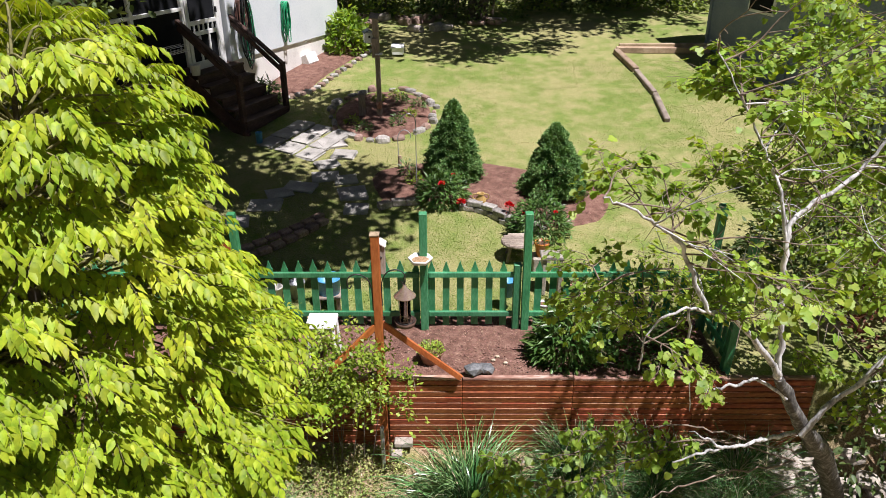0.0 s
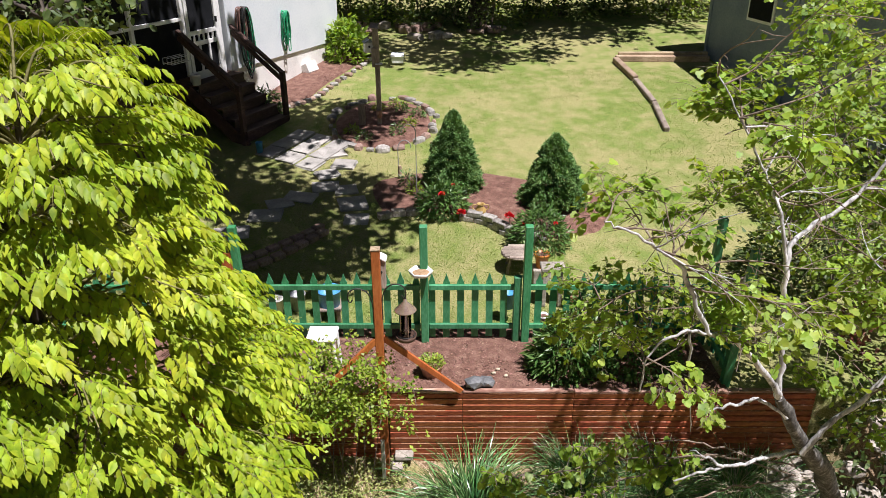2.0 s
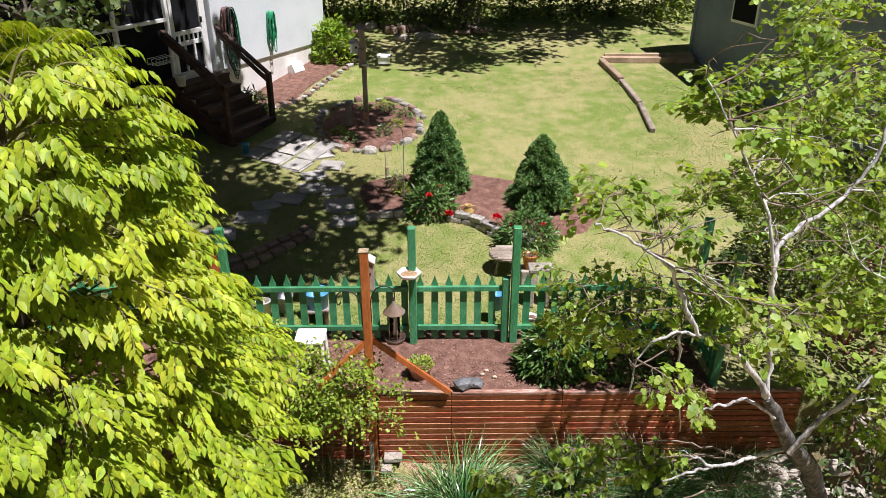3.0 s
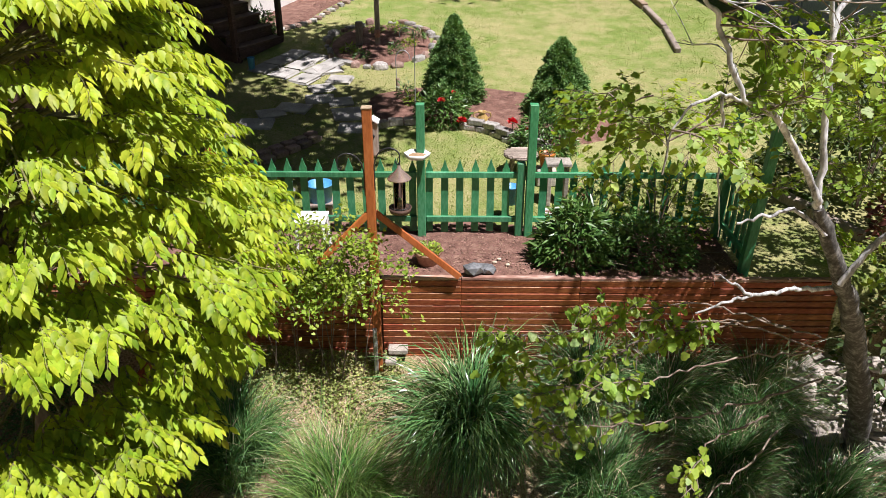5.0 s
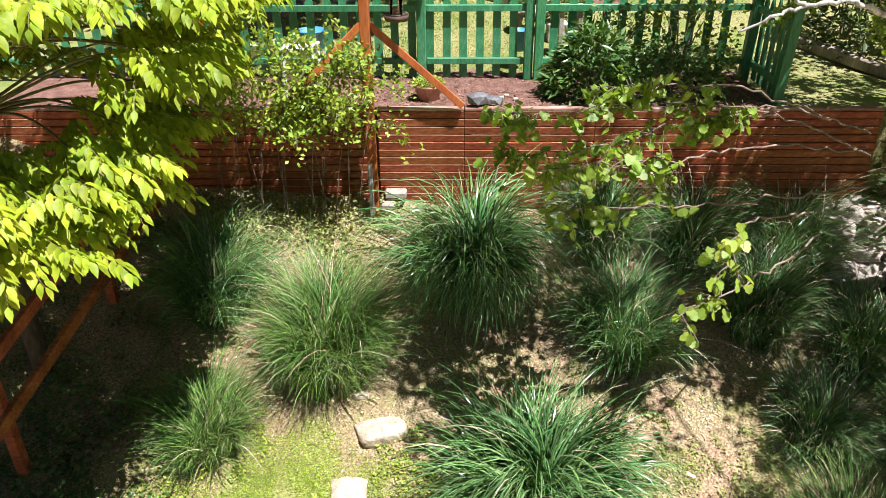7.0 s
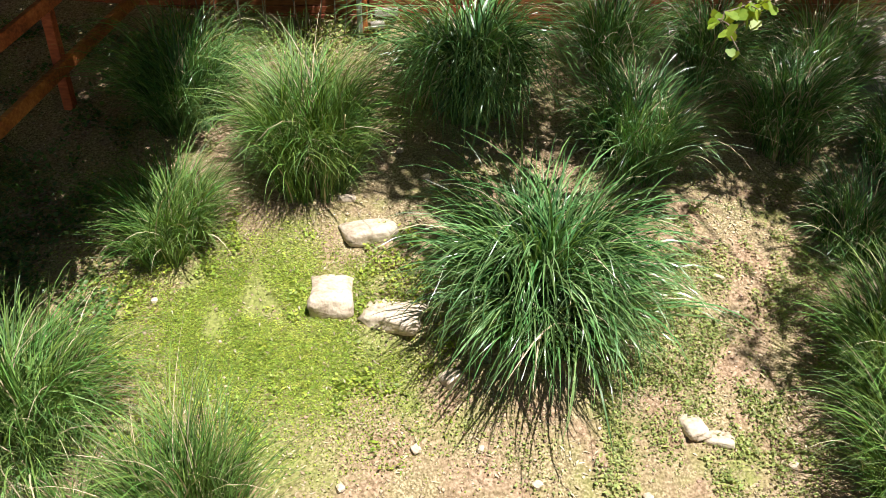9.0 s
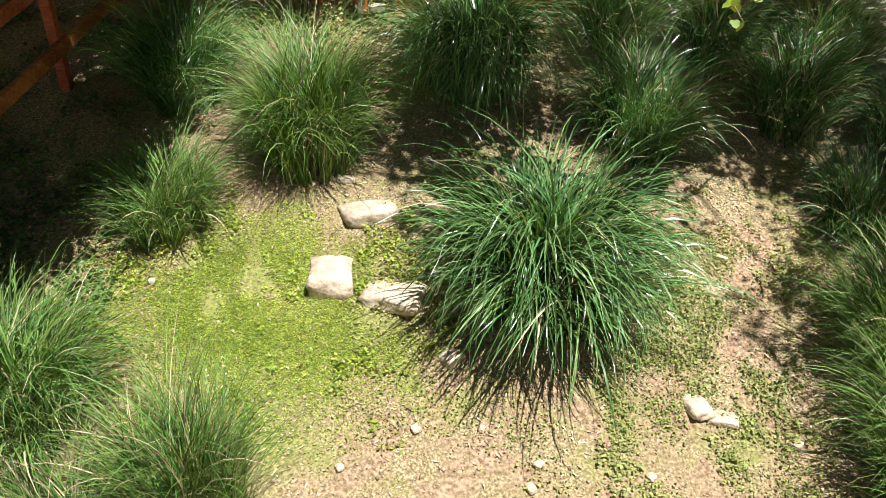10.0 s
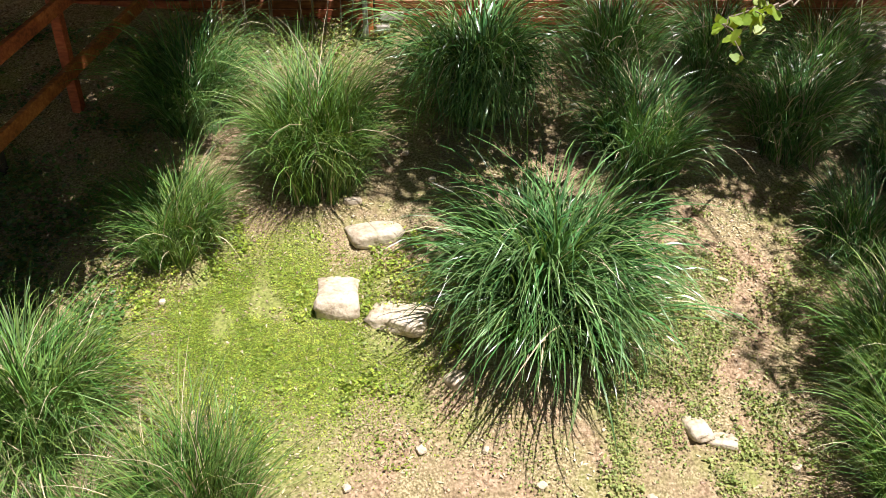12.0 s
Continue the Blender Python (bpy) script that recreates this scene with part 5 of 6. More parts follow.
# ---- timber railing at the side of the slope ----
def slope_railing():
    s = thing("slope_railing", "dark red-stained timber railing down the shaded slope", "railing", (0, 0, 0))

    def along(y, lift):
        return Vector((-2.51 - 0.158 * (6.4 - y), y, -0.605 - 0.284 * (6.4 - y) + lift))

    part("handrail", beam_bm(along(6.45, 0.45), along(2.6, 0.45), 0.045, 0.095), M_STAIN, s)
    part("lower_rail", beam_bm(along(6.45, 0.0), along(2.6, 0.0), 0.045, 0.095), M_STAIN, s)
    for y in (5.4, 4.05, 2.8):
        x = along(y, 0).x - 0.06
        top, foot = along(y, 0.5).z, ground_z(x, y) - 0.15
        part("post", box_bm(0.075, 0.075, top - foot, 0.005, (x, y, (top + foot) / 2)), M_STAIN, s)


slope_railing()


# ---- stones, bricks, slabs and timbers of the yard ----
ROCKS = {}


def stone(loc, size, mat, seed, label, name="stone", group="", rot=0.0, sub=2, flat=0.75):
    bm = rock_bm(*size, seed, sub, flat)
    me = bpy.data.meshes.new(name)
    bm.to_mesh(me)
    bm.free()
    me.materials.append(mat)
    ob = new(name, me)
    ob.matrix_basis = pose(*loc, 0, 0, rot)
    return tagged(ob, label, "stone", group)


def yard_stones():
    rng = random.Random(4)
    for k in range(30):
        a = 2 * math.pi * k / 30
        x, y = -1.2 + 1.0 * math.cos(a), 14.05 + 1.2 * math.sin(a)
        if rng.random() < 0.12:
            continue
        x, y = x + rng.uniform(-0.05, 0.05), y + rng.uniform(-0.05, 0.05)
        stone((x, y, ground_z(x, y) + 0.02), (rng.uniform(0.1, 0.3), rng.uniform(0.09, 0.18), rng.uniform(0.07, 0.22)), M_GREYROCK if k % 3 else M_BRICK, k % 9, "irregular edging stone around the round mulch bed", "edging_stone", "stones round the bed", math.degrees(a) + 90)
    edge = curve_pts([(-3.3, 14.7, 0), (-2.75, 15.2, 0), (-2.35, 16.2, 0), (-1.85, 17.4, 0), (-1.75, 18.3, 0)], 6)
    for k, p in enumerate(edge):
        stone((p[0], p[1], ground_z(p[0], p[1]) + 0.03), (0.14 + 0.03 * (k % 3), 0.13, 0.1), M_GREYROCK if k % 2 else M_BRICK, k % 7, "small edging stone of the house bed", "edging_stone", "stones of the house bed", rng.uniform(0, 180))


yard_stones()
for k, (x, y, h) in enumerate([(-0.85, 14.5, 0.2), (-0.7, 13.9, 0.16), (-1.5, 13.3, 0.18), (-1.75, 13.6, 0.15), (-0.9, 13.5, 0.24), (-1.0, 14.7, 0.2), (-0.55, 14.3, 0.18), (-1.35, 14.6, 0.16), (-0.62, 11.55, 0.3), (-0.5, 11.3, 0.22)]):
    leafy_shrub("perennial", "small green perennial coming up through the mulch", x, y, 0.14, 0.14, h, 130, "lance", 0.09, M_SLEAF if k % 2 else M_DLEAF, 300 + k, category="plant", stems=4)


def block_edge(name, ctrl, courses, label, block=0.2, h=0.09, mat=None):
    w = thing(name, label, "garden edging")
    pts = curve_pts(ctrl, 12)
    seg = np.concatenate([[0], np.cumsum(np.linalg.norm(np.diff(pts[:, :2], axis=0), axis=1))])
    me = bpy.data.meshes.new("block")
    box_bm(block - 0.012, 0.13, h - 0.008, 0.012).to_mesh(me)
    me.materials.append(mat or M_BRICK)
    rng = random.Random(len(name))
    for c in range(courses):
        for d in np.arange(block * (0.5 + 0.5 * (c % 2)), seg[-1], block):
            x, y = np.interp(d, seg, pts[:, 0]), np.interp(d, seg, pts[:, 1])
            x2, y2 = np.interp(d + 0.05, seg, pts[:, 0]), np.interp(d + 0.05, seg, pts[:, 1])
            z = ground_z(x, y) + h * (c + 0.4)
            share("block", me, w, pose(x, y, z, rng.uniform(-2, 2), rng.uniform(-2, 2), math.degrees(math.atan2(y2 - y, x2 - x)) + rng.uniform(-4, 4)))


block_edge("stone_edge", [(0.22, 10.52, 0), (0.6, 10.36, 0), (0.98, 10.02, 0), (1.45, 9.82, 0)], 2, "low two-course block edge in front of the conifer bed", 0.24, 0.09, M_GREYROCK)
block_edge("stone_edge", [(-1.02, 10.5, 0), (-0.75, 10.62, 0), (-0.42, 10.66, 0)], 1, "row of pale blocks at the bed's corner", 0.22, 0.11, M_STONE)
block_edge("brick_edge", [(-3.1, 9.0, 0), (-2.44, 9.37, 0), (-2.0, 9.8, 0), (-1.72, 10.18, 0)], 1, "curved row of brick pavers edging the path", 0.2, 0.09, M_BRICK)
block_edge("brick_edge", [(-3.0, 9.25, 0), (-2.5, 9.62, 0), (-2.1, 10.0, 0), (-1.85, 10.3, 0)], 1, "second curved row of brick pavers", 0.2, 0.07, M_BRICK)


def slab(x, y, sx, sy, rot, seed):
    bm = box_bm(sx, sy, 0.05, 0.012)
    rng = random.Random(seed)
    for v in bm.verts:
        v.co.x += rng.uniform(-0.02, 0.02)
        v.co.y += rng.uniform(-0.02, 0.02)
    me = bpy.data.meshes.new("path_slab")
    bm.to_mesh(me)
    bm.free()
    me.materials.append(M_SLAB)
    ob = new("path_slab", me)
    ob.matrix_basis = pose(x, y, ground_z(x, y) + 0.012, 7.5, 0, rot)
    tagged(ob, "grey flagstone of the garden path", "paving slab", "path slabs")


for i in range(3):
    for j in range(3):
        slab(-3.12 + 0.39 * i + 0.20 * j, 12.78 - 0.23 * i + 0.37 * j, 0.40, 0.38, -30, i * 3 + j)
for k, (x, y, sx, sy, r) in enumerate([(-2.0, 12.7, 0.45, 0.35, 20), (-1.75, 12.3, 0.4, 0.35, -10), (-1.98, 11.95, 0.4, 0.3, 30), (-1.95, 11.5, 0.45, 0.33, 10), (-2.3, 11.15, 0.5, 0.3, -15), (-1.45, 10.95, 0.42, 0.4, 15), (-2.75, 10.6, 0.5, 0.35, 5), (-3.15, 10.1, 0.5, 0.35, 10), (-2.6, 10.95, 0.4, 0.3, 25), (-1.35, 10.5, 0.35, 0.3, 0), (-1.6, 11.4, 0.35, 0.3, 10)]):
    slab(x, y, sx, sy, r, 30 + k)


def timber(a, b, w=0.14, h=0.14, mat=None):
    (x0, y0), (x1, y1) = a, b
    ob = part("landscape_timber", beam_bm((x0, y0, ground_z(x0, y0) + h * 0.35), (x1, y1, ground_z(x1, y1) + h * 0.35), w, h, 0.015), mat or M_TIMBER)
    tagged(ob, "weathered landscape timber lying on the lawn", "timber", "lawn edging timbers")


timber((3.88, 17.5), (6.0, 17.42))
timber((3.95, 17.58), (6.0, 17.56), 0.1, 0.2)
timber((3.86, 17.4), (4.06, 16.2))
timber((4.06, 16.15), (4.16, 14.9), 0.11, 0.11, M_GREYWOOD)
timber((4.16, 14.85), (4.1, 13.6), 0.11, 0.1, M_GREYWOOD)
timber((3.9, 8.9), (4.6, 7.6), 0.13, 0.12, M_GREYWOOD)


# ---- yard furniture and ornaments ----
def bird_pole():
    x, y = -1.26, 13.9
    p = thing("birdhouse_pole", "weathered wooden pole with a birdhouse and hanging bucket", "pole", (x, y, ground_z(x, y) - 0.05))
    part("pole", box_bm(0.085, 0.085, 1.75, 0.006, (0, 0, 0.87)), M_GREYWOOD, p)
    part("box", box_bm(0.12, 0.13, 0.34, 0.005, (-0.03, -0.01, 1.35)), M_GREYWOOD, p)
    part("perch", box_bm(0.13, 0.12, 0.02, 0.003, (0.03, -0.04, 1.24)), M_WHITE, p)
    part("upper_box", box_bm(0.1, 0.1, 0.3, 0.004, (-0.02, 0, 1.72)), M_GREYWOOD, p)
    part("roof", box_bm(0.16, 0.2, 0.02, 0.003, (-0.03, 0, 1.9), m=pose(0, 0, 0, 20, 10, 0)), M_GREYWOOD, p)
    part("bucket", lathe_bm([(0.0, 0.0), (0.045, 0.0), (0.062, 0.14), (0.056, 0.14), (0.04, 0.012), (0, 0.012)], 16, at=(0, -0.07, 0.24)), M_TERRA, p)
    q = thing("wooden_stump_post", "short weathered wooden post in the round bed", "post", (-1.59, 13.88, ground_z(-1.59, 13.88) - 0.05))
    part("upright", box_bm(0.12, 0.12, 0.5, 0.008, (0, 0, 0.25)), M_GREYWOOD, q)


bird_pole()
birdhouse((-1.42, 13.98, 2.17), (0.15, 0.15, 0.18), M_WHITE, M_SHED, "small pale birdhouse on the wooden pole", 20)
w = thing("bird_table", "white box-shaped bird table on a thin stake", "bird feeder", (-1.13, 17.3, ground_z(-1.13, 17.3)))
part("box", box_bm(0.26, 0.2, 0.16, 0.006, (0, 0, 0.12)), M_WHITE, w)
part("lid", box_bm(0.3, 0.25, 0.02, 0.003, (0, 0, 0.215), m=pose(0, 0, 0, 12, 0, 0)), M_WHITE, w)


def crook(x, y, h, label, flip=1):
    c = thing("shepherd_crook", label, "garden hook", (x, y, ground_z(x, y)))
    b = Buf()
    tube(b, curve_pts([(0, 0, -0.05), (0, 0, h * 0.55), (0, 0, h - 0.12), (-0.05 * flip, 0, h - 0.02), (-0.13 * flip, 0, h), (-0.2 * flip, 0, h - 0.06), (-0.21 * flip, 0, h - 0.13)], 6), 0.007, 6)
    part("rod", b, M_GALV, c)


crook(-0.45, 11.07, 1.24, "thin bent metal shepherd's crook in the bed")
crook(-0.78, 11.8, 0.66, "short rusty metal shepherd's crook", -1)
for x, y, h in ((-0.24, 12.2, 0.5), (-0.76, 11.75, 0.3)):
    s = thing("wooden_stake", "thin wooden stake in the flower bed", "stake", (x, y, ground_z(x, y) - 0.05))
    b = Buf()
    tube(b, [(0, 0, 0), (0.005, 0, h)], 0.03, 9)
    part("stick", b, M_TIMBER, s)


def jug():
    j = thing("ceramic_jug", "ochre glazed jug with handles standing in the mulch", "jug", (0.53, 10.5, ground_z(0.53, 10.5) + 0.04))
    part("body", lathe_bm([(0.0, 0.0), (0.045, 0.0), (0.085, 0.07), (0.08, 0.13), (0.045, 0.17), (0.042, 0.19), (0.06, 0.215), (0.052, 0.213), (0.034, 0.185), (0.034, 0.165), (0, 0.15)], 22), M_OCHRE, j)
    for s in (-1, 1):
        b = Buf()
        tube(b, curve_pts([(s * 0.05, 0, 0.2), (s * 0.11, 0, 0.19), (s * 0.12, 0, 0.14), (s * 0.08, 0, 0.11)], 5), 0.01, 7)
        part("handle", b, M_OCHRE, j)


jug()


def bloom(x, y, z, r, seed):
    rng = np.random.default_rng(seed)
    g = ground_z(x, y)
    f = thing("red_peony_bloom", "deep red peony bloom on a green stem", "flower", (x, y, g), group="red blooms")
    b = Buf()
    v = rng.normal(0, 1, (70, 3))
    v /= np.linalg.norm(v, axis=1)[:, None]
    v[:, 2] = abs(v[:, 2]) * 0.8
    leaves(b, v * r * 0.35 + [0, 0, z - g], v + [0, 0, 0.1], r * rng.uniform(0.6, 0.9, 70), "small", rng, 0.8)
    part("petals", b, M_RED, f)
    b = Buf()
    tube(b, curve_pts([(0.02, 0.06, 0), (0.01, 0.03, (z - g) * 0.5), (0, 0, z - g)], 4), 0.005, 5)
    part("stem", b, M_DLEAF, f)


for k, (x, y, z, r) in enumerate([(0.24, 10.45, 0.46, 0.075), (0.93, 10.1, 0.55, 0.075), (-0.05, 10.5, 0.74, 0.055), (0.12, 10.75, 0.8, 0.03), (1.12, 9.9, 0.5, 0.04), (1.5, 9.4, 0.75, 0.035)]):
    bloom(x, y, z, r, k)


def round_table():
    x, y = 0.98, 9.2
    t = thing("round_table", "small round weathered wooden garden table", "table", (x, y, ground_z(x, y)))
    for k in range(7):
        yy = -0.18 + 0.06 * k
        half = math.sqrt(max(0.002, 0.215**2 - yy**2))
        part("slat", box_bm(half * 2, 0.056, 0.022, 0.004, (0, yy, 0.27)), M_GREYWOOD, t)
    part("rim", lathe_bm([(0.2, 0.24), (0.22, 0.24), (0.22, 0.265), (0.2, 0.265), (0.2, 0.24)], 28), M_GREYWOOD, t)
    for a in (0.8, 2.35, 3.9, 5.5):
        part("leg", beam_bm((0.12 * math.cos(a), 0.12 * math.sin(a), 0.26), (0.19 * math.cos(a), 0.19 * math.sin(a), 0.0), 0.03, 0.03, 0.003), M_GREYWOOD, t)


round_table()


def pot(x, y, r, h, mat, label, name="flower_pot", z=None, plant=None, n=260, seed=1):
    p = thing(name, label, "flower pot", (x, y, ground_z(x, y) if z is None else z))
    part("pot", lathe_bm([(0.0, 0.0), (r * 0.7, 0.0), (r * 0.95, h * 0.86), (r * 1.06, h * 0.86), (r * 1.06, h), (r * 0.92, h), (r * 0.86, h * 0.8), (0, h * 0.8)], 24), mat, p)
    part("soil", lathe_bm([(0.0, h * 0.88), (r * 0.9, h * 0.85)], 16), M_MULCH, p)
    if plant:
        rng = np.random.default_rng(seed)
        b = Buf()
        a, q = rng.uniform(0, 6.28, n), r * np.sqrt(rng.uniform(0, 1.1, n))
        pos = np.stack([q * np.cos(a), q * np.sin(a), h * 0.9 + rng.uniform(0, 0.05, n)], 1)
        leaves(b, pos, np.stack([np.cos(a), np.sin(a), rng.uniform(0.2, 1.2, n)], 1) + rng.normal(0, 0.3, (n, 3)), rng.uniform(0.02, 0.04, n), "small", rng, 0.6)
        part("plant", b, plant, p)
    return p


pot(-0.13, 6.95, 0.135, 0.15, M_TERRA, "terracotta bowl planted with low green succulents", "planter_bowl", 0.03, M_CLOVER, 420, 3)
pot(1.28, 8.95, 0.1, 0.2, M_PUMPKIN, "orange ceramic pot on a stone plinth beside the table", "flower_pot", ground_z(1.28, 8.95) + 0.2, M_DLEAF, 120, 4)
pot(1.2, 7.95, 0.07, 0.16, M_WHITE, "small white pot by the gate post", "flower_pot", 0.03)
pot(1.6, 8.4, 0.11, 0.2, M_TERRA, "terracotta pot inside the fence", "flower_pot", None, M_SLEAF, 150, 6)
pot(-4.52, 13.55, 0.1, 0.2, M_WHITE, "white bucket on the porch floor by the steps", "bucket", 1.68)


plinth = thing("stone_plinth", "rough pale stone block under the orange pot", "block", (1.28, 8.95, ground_z(1.28, 8.95)))
part("block", box_bm(0.24, 0.22, 0.21, 0.012, (0, 0, 0.095)), M_STONE, plinth)


def bench_step():
    b = thing("stone_bench", "small pale stone slab bench beyond the fence", "bench", (1.35, 8.45, ground_z(1.35, 8.45)))
    part("top", box_bm(0.3, 0.22, 0.05, 0.01, (0, 0, 0.52)), M_STONE, b)
    for s in (-1, 1):
        part("leg", box_bm(0.05, 0.18, 0.5, 0.006, (s * 0.1, 0, 0.25)), M_STONE, b)


bench_step()


def stool():
    s = thing("plastic_stool", "small white plastic side table on the mulch", "side table", (-1.3, 7.0, 0.03))
    bm = box_bm(0.32, 0.3, 0.03, 0.012, (0, 0, 0.485), segs=2)
    part("top", bm, M_WHITE, s)
    for x in (-1, 1):
        for y in (-1, 1):
            part("leg", beam_bm((x * 0.13, y * 0.12, 0.47), (x * 0.15, y * 0.14, 0.0), 0.035, 0.035, 0.005), M_WHITE, s)
    for y in (-1, 1):
        part("apron", box_bm(0.26, 0.015, 0.05, 0.003, (0, y * 0.125, 0.445)), M_WHITE, s)


stool()
stone((0.33, 6.69, 0.115), (0.23, 0.16, 0.14), M_SLATE, 5, "dark grey slate lump lying on the mulch by the wall cap", "slate_rock", "", 25, 1, 0.95)
stone((0.47, 6.74, 0.085), (0.17, 0.15, 0.1), M_SLATE, 7, "flat piece of dark slate", "slate_rock", "", -15, 1, 0.95)
for k, (x, y) in enumerate([(0.55, 6.95), (0.6, 7.02), (0.68, 6.9)]):
    stone((x, y, 0.05), (0.05, 0.035, 0.03), M_PALE, k, "small pale stone on the mulch", "pebble", "pebbles on the mulch")


def tub(x, y, r, label, mat, z=0.0):
    t = thing("plastic_tub", label, "tub", (x, y, ground_z(x, y) + z))
    part("tub", lathe_bm([(0.0, 0.0), (r * 0.85, 0.0), (r, 0.2), (r * 1.05, 0.2), (r * 1.05, 0.215), (r * 0.96, 0.215), (r * 0.82, 0.015), (0, 0.015)], 26), mat, t)


tub(-1.42, 8.2, 0.15, "blue plastic tub behind the fence", M_BLUE, 0.17)
tub(-2.1, 8.25, 0.09, "pale grey plastic bucket behind the fence", M_CONC)
tub(-1.85, 8.35, 0.1, "grey plastic bucket behind the fence", M_GALV)
tub(0.78, 8.1, 0.09, "pale blue bucket behind the gate", M_BLUE, 0.2)
tub(-3.3, 12.75, 0.06, "small blue plastic bowl on the path edge", M_BLUE)
st = thing("wooden_stand", "rough grey wooden stand under the tub", "stand", (-1.42, 8.2, ground_z(-1.42, 8.2)))
part("top", box_bm(0.3, 0.3, 0.03, 0.004, (0, 0, 0.155)), M_GREYWOOD, st)
for sx in (-1, 1):
    for sy in (-1, 1):
        part("leg", box_bm(0.045, 0.045, 0.14, 0.003, (sx * 0.12, sy * 0.12, 0.07)), M_GREYWOOD, st)
chair = thing("red_board", "reddish-stained board leaning behind the fence", "board", (-2.5, 8.0, 0))
part("board", beam_bm((0, 0, 0.0), (-0.1, 0.1, 0.95), 0.12, 0.03, 0.004, up=(0, 1, 0)), M_ORANGE, chair)


for k in range(16):
    rr = np.random.default_rng(400 + k)
    x, y = rr.uniform(1.5, 2.95), rr.uniform(6.8, 7.3)
    a, ln = rr.uniform(0, 6.28), rr.uniform(0.2, 0.5)
    tw = thing("fallen_twig", "thin dead twig lying on the mulch", "twig", (x, y, 0.06), group="fallen twigs")
    b = Buf()
    tube(b, curve_pts([(0, 0, 0), (ln * 0.5 * math.cos(a) + rr.normal(0, 0.02), ln * 0.5 * math.sin(a), 0.02 + rr.uniform(0, 0.05)), (ln * math.cos(a), ln * math.sin(a), 0.01)], 4), np.linspace(0.006, 0.003, 9), 5)
    part("stick", b, M_TWIG, tw)


# pipe and block at the wall's foot
pipe = thing("metal_pipe", "grey galvanised pipe standing beside the orange post", "pipe", (-0.635, 6.33, -1.05))
b = Buf()
tube(b, [(0, 0, 0), (0.0, 0.01, 0.68)], 0.022, 12)
part("tube", b, M_GALV, pipe)
for k, (x, y, z, sx) in enumerate([(-0.43, 6.55, -0.745, 0.2), (-0.5, 6.47, -0.83, 0.12)]):
    blk = part("concrete_block", box_bm(sx, 0.14, 0.06, 0.01, (x, y, z)), M_STONE)
    tagged(blk, "pale concrete block at the foot of the wall", "block")


# hose on the house wall and cables by the door
def hang_coil(name, label, s, z, mat, r, n, seed, long=1.6):
    rng = np.random.default_rng(seed)
    c = thing(name, label, "hose")
    c.matrix_basis = HOUSE
    for k in range(n):
        b = Buf()
        w = r * rng.uniform(0.6, 1.1)
        l = r * long * rng.uniform(0.8, 1.2)
        pts = [(s + w * math.sin(a) + rng.normal(0, 0.008), -0.1 - 0.02 * k + rng.normal(0, 0.004), z - l + l * math.cos(a)) for a in np.linspace(0, 2 * math.pi, 17)]
        tube(b, curve_pts(pts, 2), 0.011, 6)
        part("loop", b, mat, c)


hang_coil("garden_hose", "coiled green garden hose hung on the white wall", 2.2, 2.62, M_HOSE, 0.075, 8, 1, 4.6)
hang_coil("cable_coil", "tangled dark cables hung beside the porch door", 0.95, 2.85, M_BLACK, 0.17, 8, 2, 3.4)
hang_coil("cable_coil", "loops of brown cable hung beside the porch door", 0.88, 2.85, M_RUBBER, 0.12, 5, 9, 2.4)
hang_coil("garden_hose", "dark green hose loops hung beside the porch door", 1.05, 2.8, M_HOSE, 0.13, 4, 5, 4.4)
rack = thing("wire_rack", "white wire rack hung on the porch rail", "rack")
rack.matrix_basis = HOUSE @ pose(-0.95, -0.2, 2.15)
for k in range(6):
    b = Buf()
    tube(b, [(-0.2 + 0.08 * k, -0.1, 0), (-0.2 + 0.08 * k, 0.1, 0.02)], 0.006, 5)
    part("wire", b, M_WHITE, rack)
for yy in (-0.1, 0.0, 0.1):
    b = Buf()
    tube(b, [(-0.22, yy, 0.0), (0.22, yy, 0.0), (0.22, yy, 0.1), (-0.22, yy, 0.1), (-0.22, yy, 0.0)], 0.006, 5)
    part("frame_wire", b, M_WHITE, rack)
vent = thing("foundation_vent", "pale plastic window-well cover against the foundation", "vent cover")
vent.matrix_basis = HOUSE @ pose(2.95, -0.12, 1.2)
part("cover", box_bm(0.36, 0.22, 0.26, 0.03, (0, 0, 0.1), m=pose(0, 0, 0, -25, 0, 0)), M_CONC, vent)
leafy_shrub("potted_fern", "dark green plant beside the porch steps", -3.55, 14.55, 0.28, 0.28, 0.55, 500, "lance", 0.12, M_DLEAF, 201, category="plant")


